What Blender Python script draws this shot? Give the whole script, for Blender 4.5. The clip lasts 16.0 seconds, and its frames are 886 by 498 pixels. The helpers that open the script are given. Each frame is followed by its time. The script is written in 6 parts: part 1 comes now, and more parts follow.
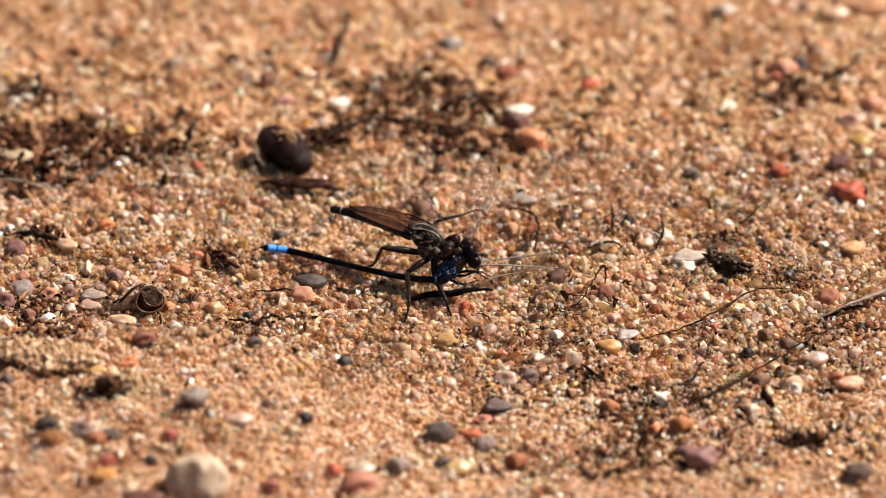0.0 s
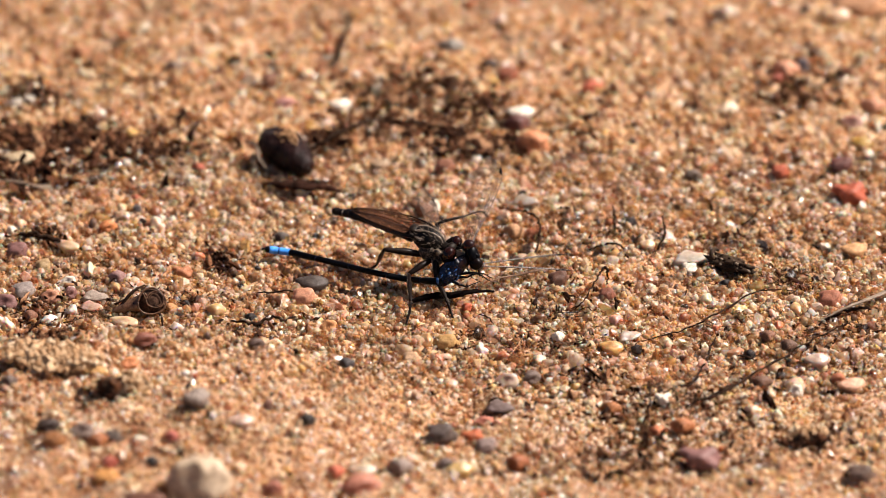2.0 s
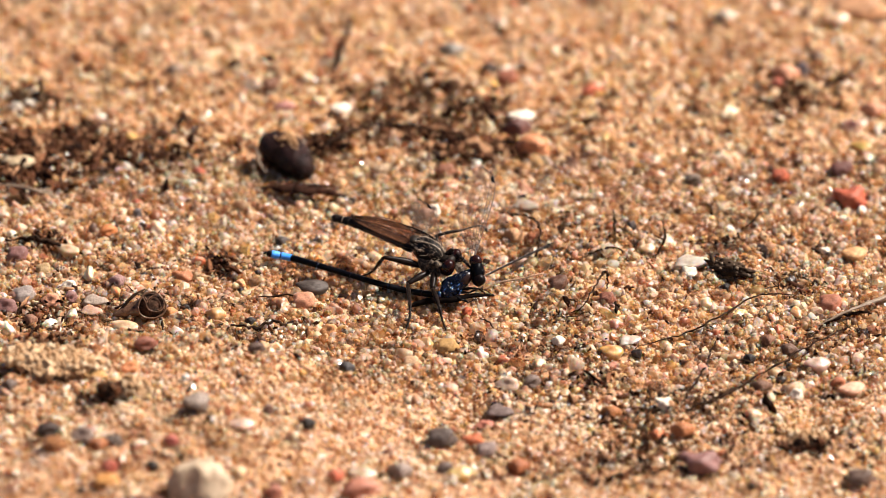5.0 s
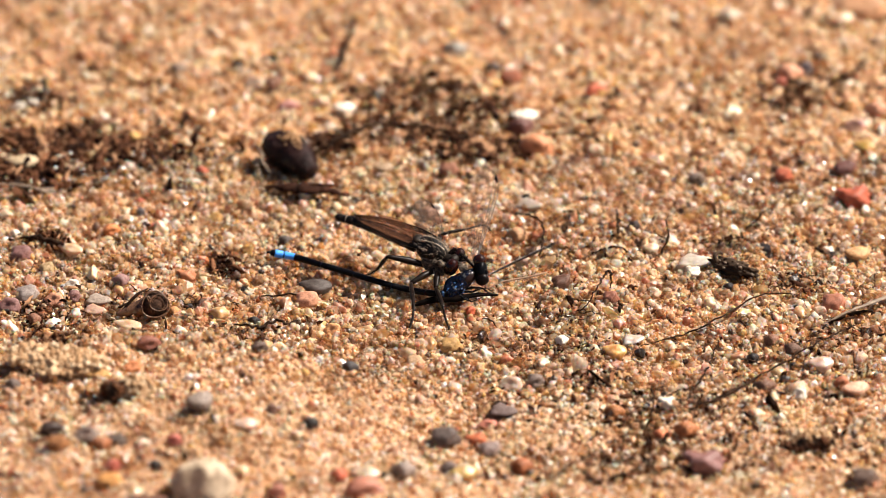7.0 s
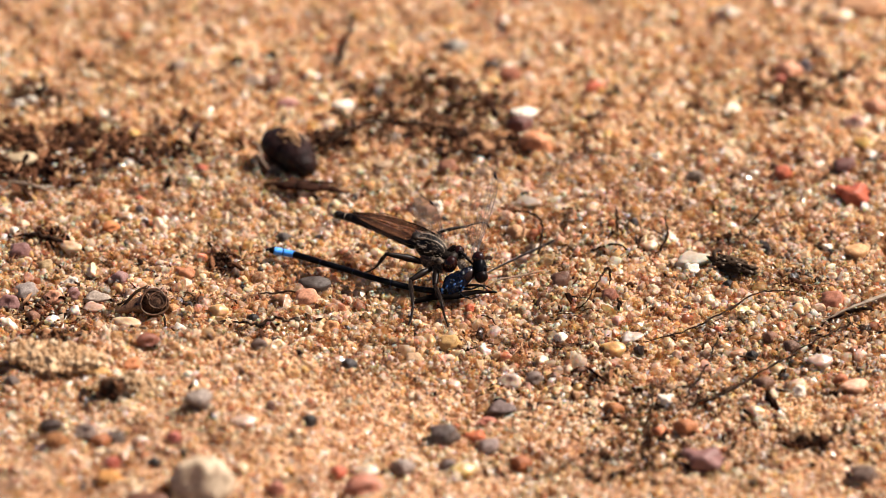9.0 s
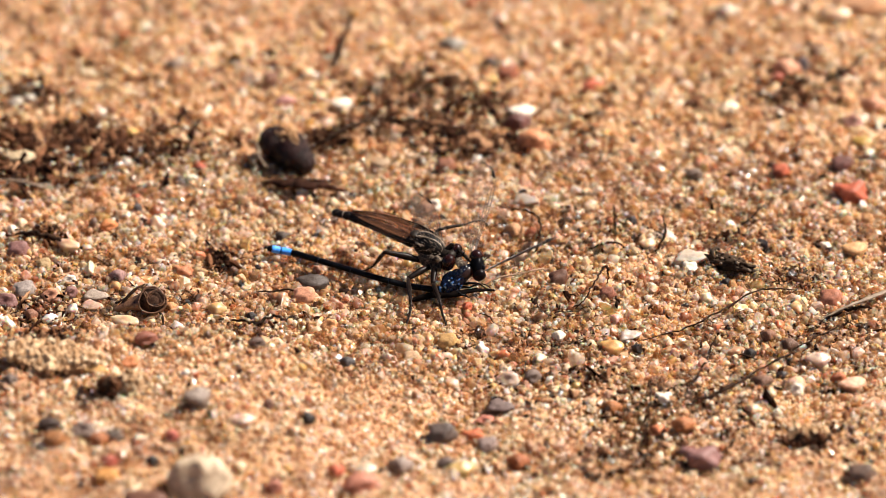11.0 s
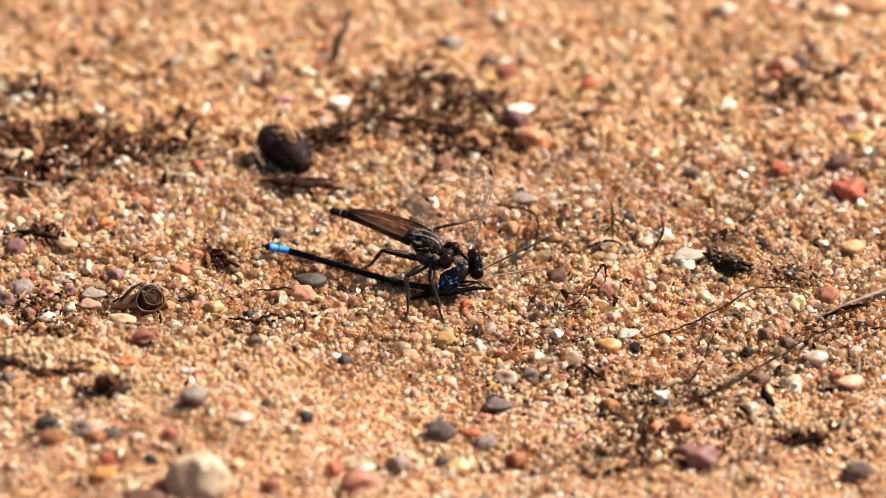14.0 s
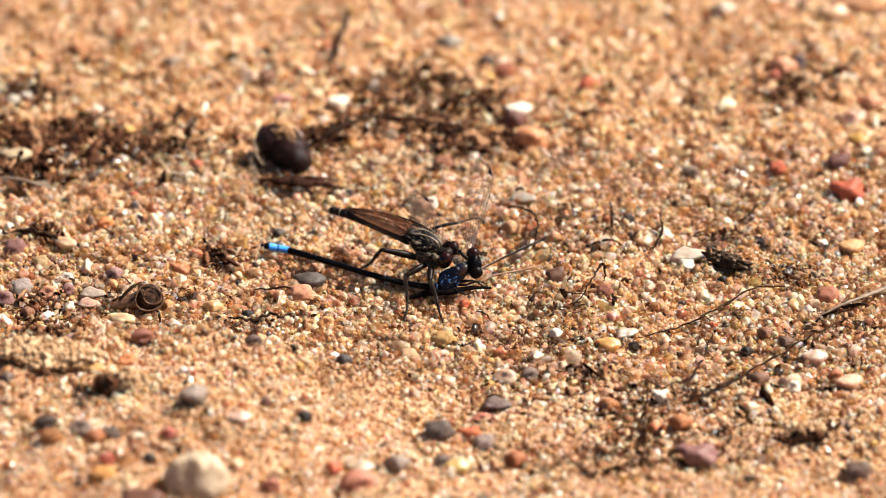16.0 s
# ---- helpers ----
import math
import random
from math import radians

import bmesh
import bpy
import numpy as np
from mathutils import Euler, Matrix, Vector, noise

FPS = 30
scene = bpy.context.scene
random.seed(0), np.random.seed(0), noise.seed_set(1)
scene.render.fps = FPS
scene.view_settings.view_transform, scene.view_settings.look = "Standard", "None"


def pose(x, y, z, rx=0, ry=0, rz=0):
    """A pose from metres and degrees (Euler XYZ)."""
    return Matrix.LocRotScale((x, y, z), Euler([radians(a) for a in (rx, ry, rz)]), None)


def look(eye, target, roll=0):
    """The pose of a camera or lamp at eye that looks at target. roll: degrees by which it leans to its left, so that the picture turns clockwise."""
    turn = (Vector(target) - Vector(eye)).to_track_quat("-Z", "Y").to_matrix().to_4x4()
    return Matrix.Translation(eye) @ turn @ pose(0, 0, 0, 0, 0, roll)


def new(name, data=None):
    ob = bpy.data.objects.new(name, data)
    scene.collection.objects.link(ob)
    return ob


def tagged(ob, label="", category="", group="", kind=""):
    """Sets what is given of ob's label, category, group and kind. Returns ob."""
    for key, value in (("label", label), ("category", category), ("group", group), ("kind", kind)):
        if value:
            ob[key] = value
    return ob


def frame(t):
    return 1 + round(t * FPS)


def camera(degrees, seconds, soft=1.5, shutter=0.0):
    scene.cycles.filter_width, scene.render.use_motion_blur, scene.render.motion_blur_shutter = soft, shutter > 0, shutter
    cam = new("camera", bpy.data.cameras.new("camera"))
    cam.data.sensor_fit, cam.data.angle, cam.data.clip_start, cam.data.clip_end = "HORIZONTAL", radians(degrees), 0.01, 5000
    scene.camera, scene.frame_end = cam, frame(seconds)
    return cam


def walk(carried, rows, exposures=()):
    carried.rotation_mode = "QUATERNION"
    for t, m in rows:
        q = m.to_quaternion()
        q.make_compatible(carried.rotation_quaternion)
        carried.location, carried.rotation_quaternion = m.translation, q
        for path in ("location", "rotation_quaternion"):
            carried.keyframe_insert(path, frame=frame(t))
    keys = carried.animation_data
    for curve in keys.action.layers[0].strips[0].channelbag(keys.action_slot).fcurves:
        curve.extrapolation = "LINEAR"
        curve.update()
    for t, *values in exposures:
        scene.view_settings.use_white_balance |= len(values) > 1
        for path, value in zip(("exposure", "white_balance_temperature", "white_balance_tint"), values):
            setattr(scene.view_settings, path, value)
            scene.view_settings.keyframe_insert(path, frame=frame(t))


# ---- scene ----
MM = 0.001
# ---- camera: a long lens on an unsteady support, turning by hundredths of a degree ----
TILT = radians(28.0)
REACH = 1.05108          # metres from the lens to the insects
cam = camera(7.0, 16.0, soft=0.6)
cam.data.dof.use_dof = True
cam.data.dof.focus_distance = 1.034
cam.data.dof.aperture_fstop = 16.5
EYE = Vector((0.0, -REACH * math.cos(TILT), REACH * math.sin(TILT)))
# seconds, drift of the aim to the left and upwards, in mm at the insects
SWAY = [
    (0.0, 0.083, 0.266), (0.5, 0.206, 0.441), (1.0, 0.215, 0.500), (1.5, 0.320, 0.504), (2.0, 0.330, 0.504), (2.5, 0.215, 0.504),
    (3.0, 0.200, 0.510), (3.5, 0.185, 0.630), (4.0, 0.205, 0.998), (6.5, 0.715, 1.132), (7.0, 0.847, 1.004), (7.5, 0.955, 0.880),
    (8.0, 0.945, 0.756), (8.5, 0.837, 0.635), (9.0, 0.710, 0.615), (11.5, 0.315, 0.250), (12.0, 0.210, 0.155), (12.5, 0.195, 0.127),
    (13.0, 0.100, 0.127), (13.5, 0.083, 0.127), (14.0, 0.083, 0.115), (14.5, 0.070, 0.020), (15.0, -0.030, 0.110), (15.5, 0.050, 0.010),
    (16.0, -0.044, 0.002)]


def aim(left, rise):
    return look(EYE, (-left * MM, rise * MM * math.sin(TILT), rise * MM * math.cos(TILT)))


EXPOSURE = 0.78
GAIN = [(0.0, 0.0, 16), (2.0, 0.03, 16), (3.0, 0.07, 15), (3.5, 0.12, 15), (6.5, 0.26, 12), (7.0, 0.25, 12), (8.0, 0.16, 14), (9.0, 0.16, 14),
        (11.5, 0.28, 12), (13.0, 0.26, 12), (14.5, 0.31, 11), (15.5, 0.37, 11), (16.0, 0.37, 11)]   # the picture brightens a little on the way
walk(cam, [(t, aim(a, b)) for t, a, b in SWAY], exposures=[(t, EXPOSURE + e, 6650, tint) for t, e, tint in GAIN])

# ---- daylight: a high sun to the east of the view and a clear sky ----
SUN_DIR = Vector((0.62, 0.12, 0.78)).normalized()
world = bpy.data.worlds.new("sky")
scene.world = world
world.use_nodes = True
wn = world.node_tree.nodes
sky = wn.new("ShaderNodeTexSky")
sky.sky_type = "NISHITA"
sky.sun_disc = False
sky.air_density = 0.6
sky.dust_density = 3.0
sky.sun_elevation = math.asin(SUN_DIR.z)
sky.sun_rotation = math.atan2(SUN_DIR.x, SUN_DIR.y)
world.node_tree.links.new(sky.outputs[0], wn["Background"].inputs[0])
wn["Background"].inputs[1].default_value = 0.05
sun_data = bpy.data.lights.new("sun", "SUN")
sun_data.energy = 5.0
sun_data.angle = radians(0.53)
sun_data.color = (1.0, 0.95, 0.87)
sun = new("sun", sun_data)
sun.matrix_world = look(SUN_DIR * 3.0, (0, 0, 0))


# ---- materials ----
def shader(name):
    m = bpy.data.materials.new(name)
    m.use_nodes = True
    nt = m.node_tree
    return m, nt, nt.nodes["Principled BSDF"], nt.nodes["Material Output"]


def ramp_node(nt, stops, constant=False):
    r = nt.nodes.new("ShaderNodeValToRGB")
    r.color_ramp.interpolation = "CONSTANT" if constant else "LINEAR"
    while len(r.color_ramp.elements) < len(stops):
        r.color_ramp.elements.new(0.5)
    for e, (p, c) in zip(r.color_ramp.elements, stops):
        e.position = p
        e.color = (*c, 1)
    return r


def noise_node(nt, scale, detail=3.0, rough=0.6, coords=None):
    n = nt.nodes.new("ShaderNodeTexNoise")
    n.inputs["Scale"].default_value = scale
    n.inputs["Detail"].default_value = detail
    n.inputs["Roughness"].default_value = rough
    if coords is not None:
        nt.links.new(coords, n.inputs["Vector"])
    return n


def bump_node(nt, height, strength, distance, p):
    b = nt.nodes.new("ShaderNodeBump")
    b.inputs["Strength"].default_value = strength
    b.inputs["Distance"].default_value = distance
    nt.links.new(height, b.inputs["Height"])
    nt.links.new(b.outputs[0], p.inputs["Normal"])


def mix_colour(nt, kind, fac, a, b):
    m = nt.nodes.new("ShaderNodeMix")
    m.data_type = "RGBA"
    m.blend_type = kind
    if isinstance(fac, (int, float)):
        m.inputs[0].default_value = fac
    else:
        nt.links.new(fac, m.inputs[0])
    for socket, v in ((m.inputs[6], a), (m.inputs[7], b)):
        if isinstance(v, tuple):
            socket.default_value = (*v, 1)
        else:
            nt.links.new(v, socket)
    return m.outputs[2]


def mottled(name, dark, light, scale, rough=0.5, spec=0.5, metal=0.0, bump=0.2, bump_mm=0.05, fine=None, clear=0.0):
    """A surface that wanders between two colours at two scales."""
    m, nt, p, _ = shader(name)
    geo = nt.nodes.new("ShaderNodeTexCoord").outputs["Object"]
    a = noise_node(nt, scale, 4.0, 0.65, geo)
    b = noise_node(nt, fine or scale * 6.0, 2.0, 0.6, geo)
    mid = tuple(0.5 * (x + y) for x, y in zip(dark, light))
    r = ramp_node(nt, [(0.3, dark), (0.5, mid), (0.7, light)])
    nt.links.new(a.outputs["Fac"], r.inputs[0])
    g = ramp_node(nt, [(0.3, (0.72, 0.72, 0.72)), (0.7, (1.0, 1.0, 1.0))])
    nt.links.new(b.outputs["Fac"], g.inputs[0])
    nt.links.new(mix_colour(nt, "MULTIPLY", 0.8, r.outputs[0], g.outputs[0]), p.inputs["Base Color"])
    p.inputs["Roughness"].default_value = rough
    p.inputs["Specular IOR Level"].default_value = spec
    p.inputs["Metallic"].default_value = metal
    p.inputs["Coat Weight"].default_value = clear
    p.inputs["Coat Roughness"].default_value = 0.12
    if bump:
        bump_node(nt, b.outputs["Fac"], bump, bump_mm * MM, p)
    return m


GRAIN_TINTS = [
    (0.0, (0.821, 0.613, 0.398)), (0.2, (0.731, 0.509, 0.291)), (0.36, (0.871, 0.717, 0.513)), (0.52, (0.601, 0.379, 0.2)),
    (0.62, (0.901, 0.803, 0.634)), (0.72, (0.771, 0.536, 0.366)), (0.81, (0.451, 0.262, 0.145)), (0.875, (0.557, 0.255, 0.136)),
    (0.905, (0.257, 0.162, 0.111)), (0.92, (0.917, 0.864, 0.755)), (0.955, (0.751, 0.516, 0.219)), (0.994, (0.094, 0.073, 0.061))]


def grain_material(name, tints, glassy, polish, lit, gloss):
    """Quartz sand: each grain its own tint, from clear amber to white, pink, brown and near black; a share of them is clear as glass."""
    m, nt, p, out = shader(name)
    rnd = nt.nodes.new("ShaderNodeNewGeometry").outputs["Random Per Island"]
    pal = ramp_node(nt, tints, True)
    nt.links.new(rnd, pal.inputs[0])
    geo = nt.nodes.new("ShaderNodeTexCoord").outputs["Object"]
    stain = noise_node(nt, 1700.0, 3.0, 0.6, geo)
    s = ramp_node(nt, [(0.3, (0.60, 0.43, 0.31)), (0.58, (1.0, 1.0, 1.0))])
    nt.links.new(stain.outputs["Fac"], s.inputs[0])
    col = mix_colour(nt, "MULTIPLY", 0.6, pal.outputs[0], s.outputs[0])
    # broad patches where the grains are darker and browner
    brown_patch = noise_node(nt, 55.0, 6.0, 0.68, geo)
    d = ramp_node(nt, [(0.33, (0.74, 0.62, 0.53)), (0.56, (1.0, 0.99, 0.98))])
    nt.links.new(brown_patch.outputs["Fac"], d.inputs[0])
    col = mix_colour(nt, "MULTIPLY", 1.0, col, d.outputs[0])

    # small clumps of darker, redder grains
    clump = noise_node(nt, 340.0, 4.0, 0.62, geo)
    k = ramp_node(nt, [(0.34, (0.54, 0.37, 0.26)), (0.46, (1.0, 1.0, 1.0))])
    nt.links.new(clump.outputs["Fac"], k.inputs[0])
    col = mix_colour(nt, "MULTIPLY", 0.9, col, k.outputs[0])
    # drifts of pinker and of yellower grains
    drift = noise_node(nt, 130.0, 2.0, 0.5, geo)
    t = ramp_node(nt, [(0.36, (1.0, 0.95, 0.95)), (0.5, (1.0, 1.0, 1.0)), (0.64, (1.0, 1.0, 0.93))])
    nt.links.new(drift.outputs["Fac"], t.inputs[0])
    col = mix_colour(nt, "MULTIPLY", 1.0, col, t.outputs[0])

    def reshuffled(factor, lo, hi, from_lo=0.0, from_hi=1.0):
        k = nt.nodes.new("ShaderNodeMath")
        k.operation = "MULTIPLY"
        k.inputs[1].default_value = factor
        nt.links.new(rnd, k.inputs[0])
        f = nt.nodes.new("ShaderNodeMath")
        f.operation = "FRACT"
        nt.links.new(k.outputs[0], f.inputs[0])
        r = nt.nodes.new("ShaderNodeMapRange")
        for key, v in (("From Min", from_lo), ("From Max", from_hi), ("To Min", lo), ("To Max", hi)):
            r.inputs[key].default_value = v
        nt.links.new(f.outputs[0], r.inputs["Value"])
        return r.outputs[0]

    nt.links.new(reshuffled(37.13, polish, polish + 0.26), p.inputs["Roughness"])
    clear = reshuffled(91.7, 0.0, 0.66, 1 - glassy - 0.2, 1 - glassy + 0.3)
    nt.links.new(col, p.inputs["Base Color"])
    p.inputs["IOR"].default_value = 1.54
    p.inputs["Specular IOR Level"].default_value = gloss
    p.inputs["Subsurface Weight"].default_value = 1.0
    p.inputs["Subsurface Radius"].default_value = (1.0, 0.68, 0.45)
    p.inputs["Subsurface Scale"].default_value = 0.55 * MM
    bump_node(nt, stain.outputs["Fac"], 0.5, 0.16 * MM, p)
    glow = nt.nodes.new("ShaderNodeBsdfTranslucent")
    nt.links.new(col, glow.inputs["Color"])
    mix = nt.nodes.new("ShaderNodeMixShader")
    mix.inputs[0].default_value = lit
    nt.links.new(p.outputs[0], mix.inputs[1])
    nt.links.new(glow.outputs[0], mix.inputs[2])
    # the clear share of a grain lets light through, tinted
    through_it = nt.nodes.new("ShaderNodeBsdfTransparent")
    nt.links.new(mix_colour(nt, "MIX", 0.75, col, (1.0, 0.93, 0.83)), through_it.inputs[0])
    body = nt.nodes.new("ShaderNodeMixShader")
    nt.links.new(clear, body.inputs[0])
    nt.links.new(mix.outputs[0], body.inputs[1])
    nt.links.new(through_it.outputs[0], body.inputs[2])
    nt.links.new(body.outputs[0], out.inputs["Surface"])
    return m


COARSE_TINTS = [
    (0.0, (0.912, 0.795, 0.616)), (0.19, (0.785, 0.602, 0.382)), (0.33, (0.965, 0.951, 0.885)), (0.44, (0.636, 0.42, 0.221)),
    (0.56, (0.869, 0.715, 0.591)), (0.66, (0.445, 0.295, 0.191)), (0.76, (0.785, 0.522, 0.407)), (0.81, (0.488, 0.227, 0.129)),
    (0.85, (0.806, 0.613, 0.283)), (0.88, (0.265, 0.187, 0.148)), (0.94, (0.965, 0.951, 0.917)), (0.965, (0.085, 0.071, 0.067))]
SAND = grain_material("quartz_sand", COARSE_TINTS, 0.8, 0.03, 0.42, 0.75)
FINE_SAND = grain_material("fine_quartz_sand", GRAIN_TINTS, 0.5, 0.16, 0.36, 0.4)
# the bank is a little paler than the far sand
BANK_SAND = grain_material("bank_quartz_sand", [(q, (r, g * 1.035, b * 1.13)) for q, (r, g, b) in GRAIN_TINTS], 0.5, 0.12, 0.36, 0.45)


def bead_material():
    """Clear and faintly milky quartz beads, from water-white to honey."""
    m, nt, p, _ = shader("clear_quartz_beads")
    rnd = nt.nodes.new("ShaderNodeNewGeometry").outputs["Random Per Island"]
    pal = ramp_node(nt, [(0.0, (0.88, 0.685, 0.46)), (0.3, (0.80, 0.56, 0.315)), (0.5, (0.92, 0.79, 0.60)), (0.66, (0.72, 0.455, 0.21)), (0.86, (0.86, 0.615, 0.44))], True)
    nt.links.new(rnd, pal.inputs[0])
    n = noise_node(nt, 1900.0, 3.0, 0.6, nt.nodes.new("ShaderNodeTexCoord").outputs["Object"])
    nt.links.new(pal.outputs[0], p.inputs["Base Color"])
    haze = ramp_node(nt, [(0.35, (0.92, 0.92, 0.92)), (0.7, (0.5, 0.5, 0.5))])
    nt.links.new(n.outputs["Fac"], haze.inputs[0])
    nt.links.new(haze.outputs[0], p.inputs["Transmission Weight"])
    p.inputs["Roughness"].default_value = 0.06
    p.inputs["IOR"].default_value = 1.5
    p.inputs["Subsurface Weight"].default_value = 1.0
    p.inputs["Subsurface Radius"].default_value = (1.0, 0.7, 0.48)
    p.inputs["Subsurface Scale"].default_value = 0.5 * MM
    bump_node(nt, n.outputs["Fac"], 0.4, 0.12 * MM, p)
    return m


BEADS = bead_material()


def stone_material():
    """Small stones, each tinted by its own object colour and mottled."""
    m, nt, p, _ = shader("pebble_stone")
    info = nt.nodes.new("ShaderNodeObjectInfo")
    geo = nt.nodes.new("ShaderNodeTexCoord").outputs["Object"]
    a = noise_node(nt, 2600.0, 5.0, 0.72, geo)
    r = ramp_node(nt, [(0.3, (0.5, 0.44, 0.38)), (0.62, (1.1, 1.08, 1.04))])
    nt.links.new(a.outputs["Fac"], r.inputs[0])
    b = noise_node(nt, 9500.0, 3.0, 0.7, geo)
    g = ramp_node(nt, [(0.34, (0.5, 0.56, 0.52)), (0.5, (1.0, 1.0, 1.0))])
    nt.links.new(b.outputs["Fac"], g.inputs[0])
    col = mix_colour(nt, "MULTIPLY", 1.0, info.outputs["Color"], r.outputs[0])
    nt.links.new(mix_colour(nt, "MULTIPLY", 0.6, col, g.outputs[0]), p.inputs["Base Color"])
    p.inputs["Roughness"].default_value = 0.45
    p.inputs["Specular IOR Level"].default_value = 0.3
    bump_node(nt, b.outputs["Fac"], 0.8, 0.1 * MM, p)
    return m


def quartz_material():
    """Clear or milky quartz pebbles, tinted by their own object colour."""
    m, nt, p, _ = shader("quartz_pebble")
    info = nt.nodes.new("ShaderNodeObjectInfo")
    geo = nt.nodes.new("ShaderNodeTexCoord").outputs["Object"]
    a = noise_node(nt, 1500.0, 4.0, 0.7, geo)
    r = ramp_node(nt, [(0.3, (0.62, 0.5, 0.4)), (0.6, (1.0, 1.0, 1.0))])
    nt.links.new(a.outputs["Fac"], r.inputs[0])
    nt.links.new(mix_colour(nt, "MULTIPLY", 0.8, info.outputs["Color"], r.outputs[0]), p.inputs["Base Color"])
    p.inputs["Roughness"].default_value = 0.34
    p.inputs["IOR"].default_value = 1.54
    p.inputs["Transmission Weight"].default_value = 0.35
    p.inputs["Subsurface Weight"].default_value = 0.9
    p.inputs["Subsurface Radius"].default_value = (1.0, 0.6, 0.35)
    p.inputs["Subsurface Scale"].default_value = 0.8 * MM
    bump_node(nt, a.outputs["Fac"], 0.5, 0.15 * MM, p)
    return m


QUARTZ = quartz_material()
STONE = stone_material()
LOAM = mottled("packed_sand", (0.36, 0.18, 0.09), (0.60, 0.39, 0.24), 420.0, 0.9, 0.2, bump=0.6, bump_mm=0.3)
TWIG = mottled("dead_root", (0.005, 0.0028, 0.002), (0.05, 0.026, 0.015), 900.0, 0.85, 0.05, bump=0.6, bump_mm=0.08)
STRAW = mottled("bleached_straw", (0.07, 0.046, 0.03), (0.34, 0.245, 0.165), 700.0, 0.6, 0.4, bump=0.4, bump_mm=0.05)
LITTER = mottled("rotted_leaf", (0.010, 0.007, 0.005), (0.07, 0.042, 0.025), 600.0, 0.8, 0.1, bump=0.6, bump_mm=0.1)


def crumb_material(name, tints):
    """Loose opaque crumbs, each with a tint of its own."""
    m, nt, p, _ = shader(name)
    rnd = nt.nodes.new("ShaderNodeNewGeometry").outputs["Random Per Island"]
    pal = ramp_node(nt, tints, True)
    nt.links.new(rnd, pal.inputs[0])
    n = noise_node(nt, 2500.0, 3.0, 0.7, nt.nodes.new("ShaderNodeTexCoord").outputs["Object"])
    g = ramp_node(nt, [(0.3, (0.5, 0.5, 0.5)), (0.7, (1.2, 1.2, 1.2))])
    nt.links.new(n.outputs["Fac"], g.inputs[0])
    nt.links.new(mix_colour(nt, "MULTIPLY", 1.0, pal.outputs[0], g.outputs[0]), p.inputs["Base Color"])
    p.inputs["Roughness"].default_value = 0.7
    p.inputs["Specular IOR Level"].default_value = 0.06
    bump_node(nt, n.outputs["Fac"], 0.6, 0.1 * MM, p)
    return m


CRUMBS = crumb_material("leaf_crumbs", [(0.0, (0.016, 0.006, 0.003)), (0.22, (0.046, 0.017, 0.008)), (0.46, (0.092, 0.035, 0.016)), (0.70, (0.18, 0.076, 0.036)), (0.88, (0.36, 0.19, 0.10))])
CAKED_GRAINS = crumb_material("caked_grains", [(0.0, (0.48, 0.30, 0.165)), (0.3, (0.38, 0.22, 0.11)), (0.55, (0.55, 0.375, 0.22)), (0.75, (0.30, 0.165, 0.08)), (0.9, (0.62, 0.47, 0.31))])
BLACK_BARK = mottled("black_bark", (0.0015, 0.001, 0.001), (0.008, 0.005, 0.004), 700.0, 0.85, 0.02, bump=0.5, bump_mm=0.08)
RED_BARK = mottled("red_brown_bark", (0.006, 0.003, 0.002), (0.05, 0.02, 0.012), 700.0, 0.85, 0.04, bump=0.6, bump_mm=0.1)
CAKED = mottled("caked_sand", (0.32, 0.18, 0.09), (0.68, 0.44, 0.26), 700.0, 0.9, 0.15, bump=0.9, bump_mm=0.35, fine=1900.0)
PINK_STRAW = mottled("tan_straw", (0.13, 0.075, 0.045), (0.36, 0.22, 0.14), 900.0, 0.6, 0.3, bump=0.4, bump_mm=0.05)


# ---- shapes ----
def part(name, data, material, parent, label=""):
    """Links a bmesh or a mesh as one mesh object under a thing or a part, in the parent's space."""
    if isinstance(data, bmesh.types.BMesh):
        me = bpy.data.meshes.new(name)
        data.to_mesh(me)
        data.free()
        me.materials.append(material)
        me.shade_smooth()
        data = me
    ob = new(name, data)
    ob.parent = parent
    return tagged(ob, label=label)


def thing(name, label, category, place=(0, 0, 0), group=""):
    ob = new(name)
    ob.empty_display_size = 0.002
    ob.location = Vector(place) * MM
    return tagged(ob, label=label, category=category, group=group)


def spline(points, steps):
    """Catmull-Rom through the points."""
    p = [Vector(q) for q in points]
    p = [p[0] * 2 - p[1]] + p + [p[-1] * 2 - p[-2]]
    out = []
    for i in range(1, len(p) - 2):
        for k in range(steps):
            t = k / steps
            out.append(0.5 * ((2 * p[i]) + (p[i + 1] - p[i - 1]) * t + (2 * p[i - 1] - 5 * p[i] + 4 * p[i + 1] - p[i + 2]) * t * t
                              + (3 * p[i] - p[i - 1] - 3 * p[i + 1] + p[i + 2]) * t ** 3))
    out.append(p[-2])
    return out


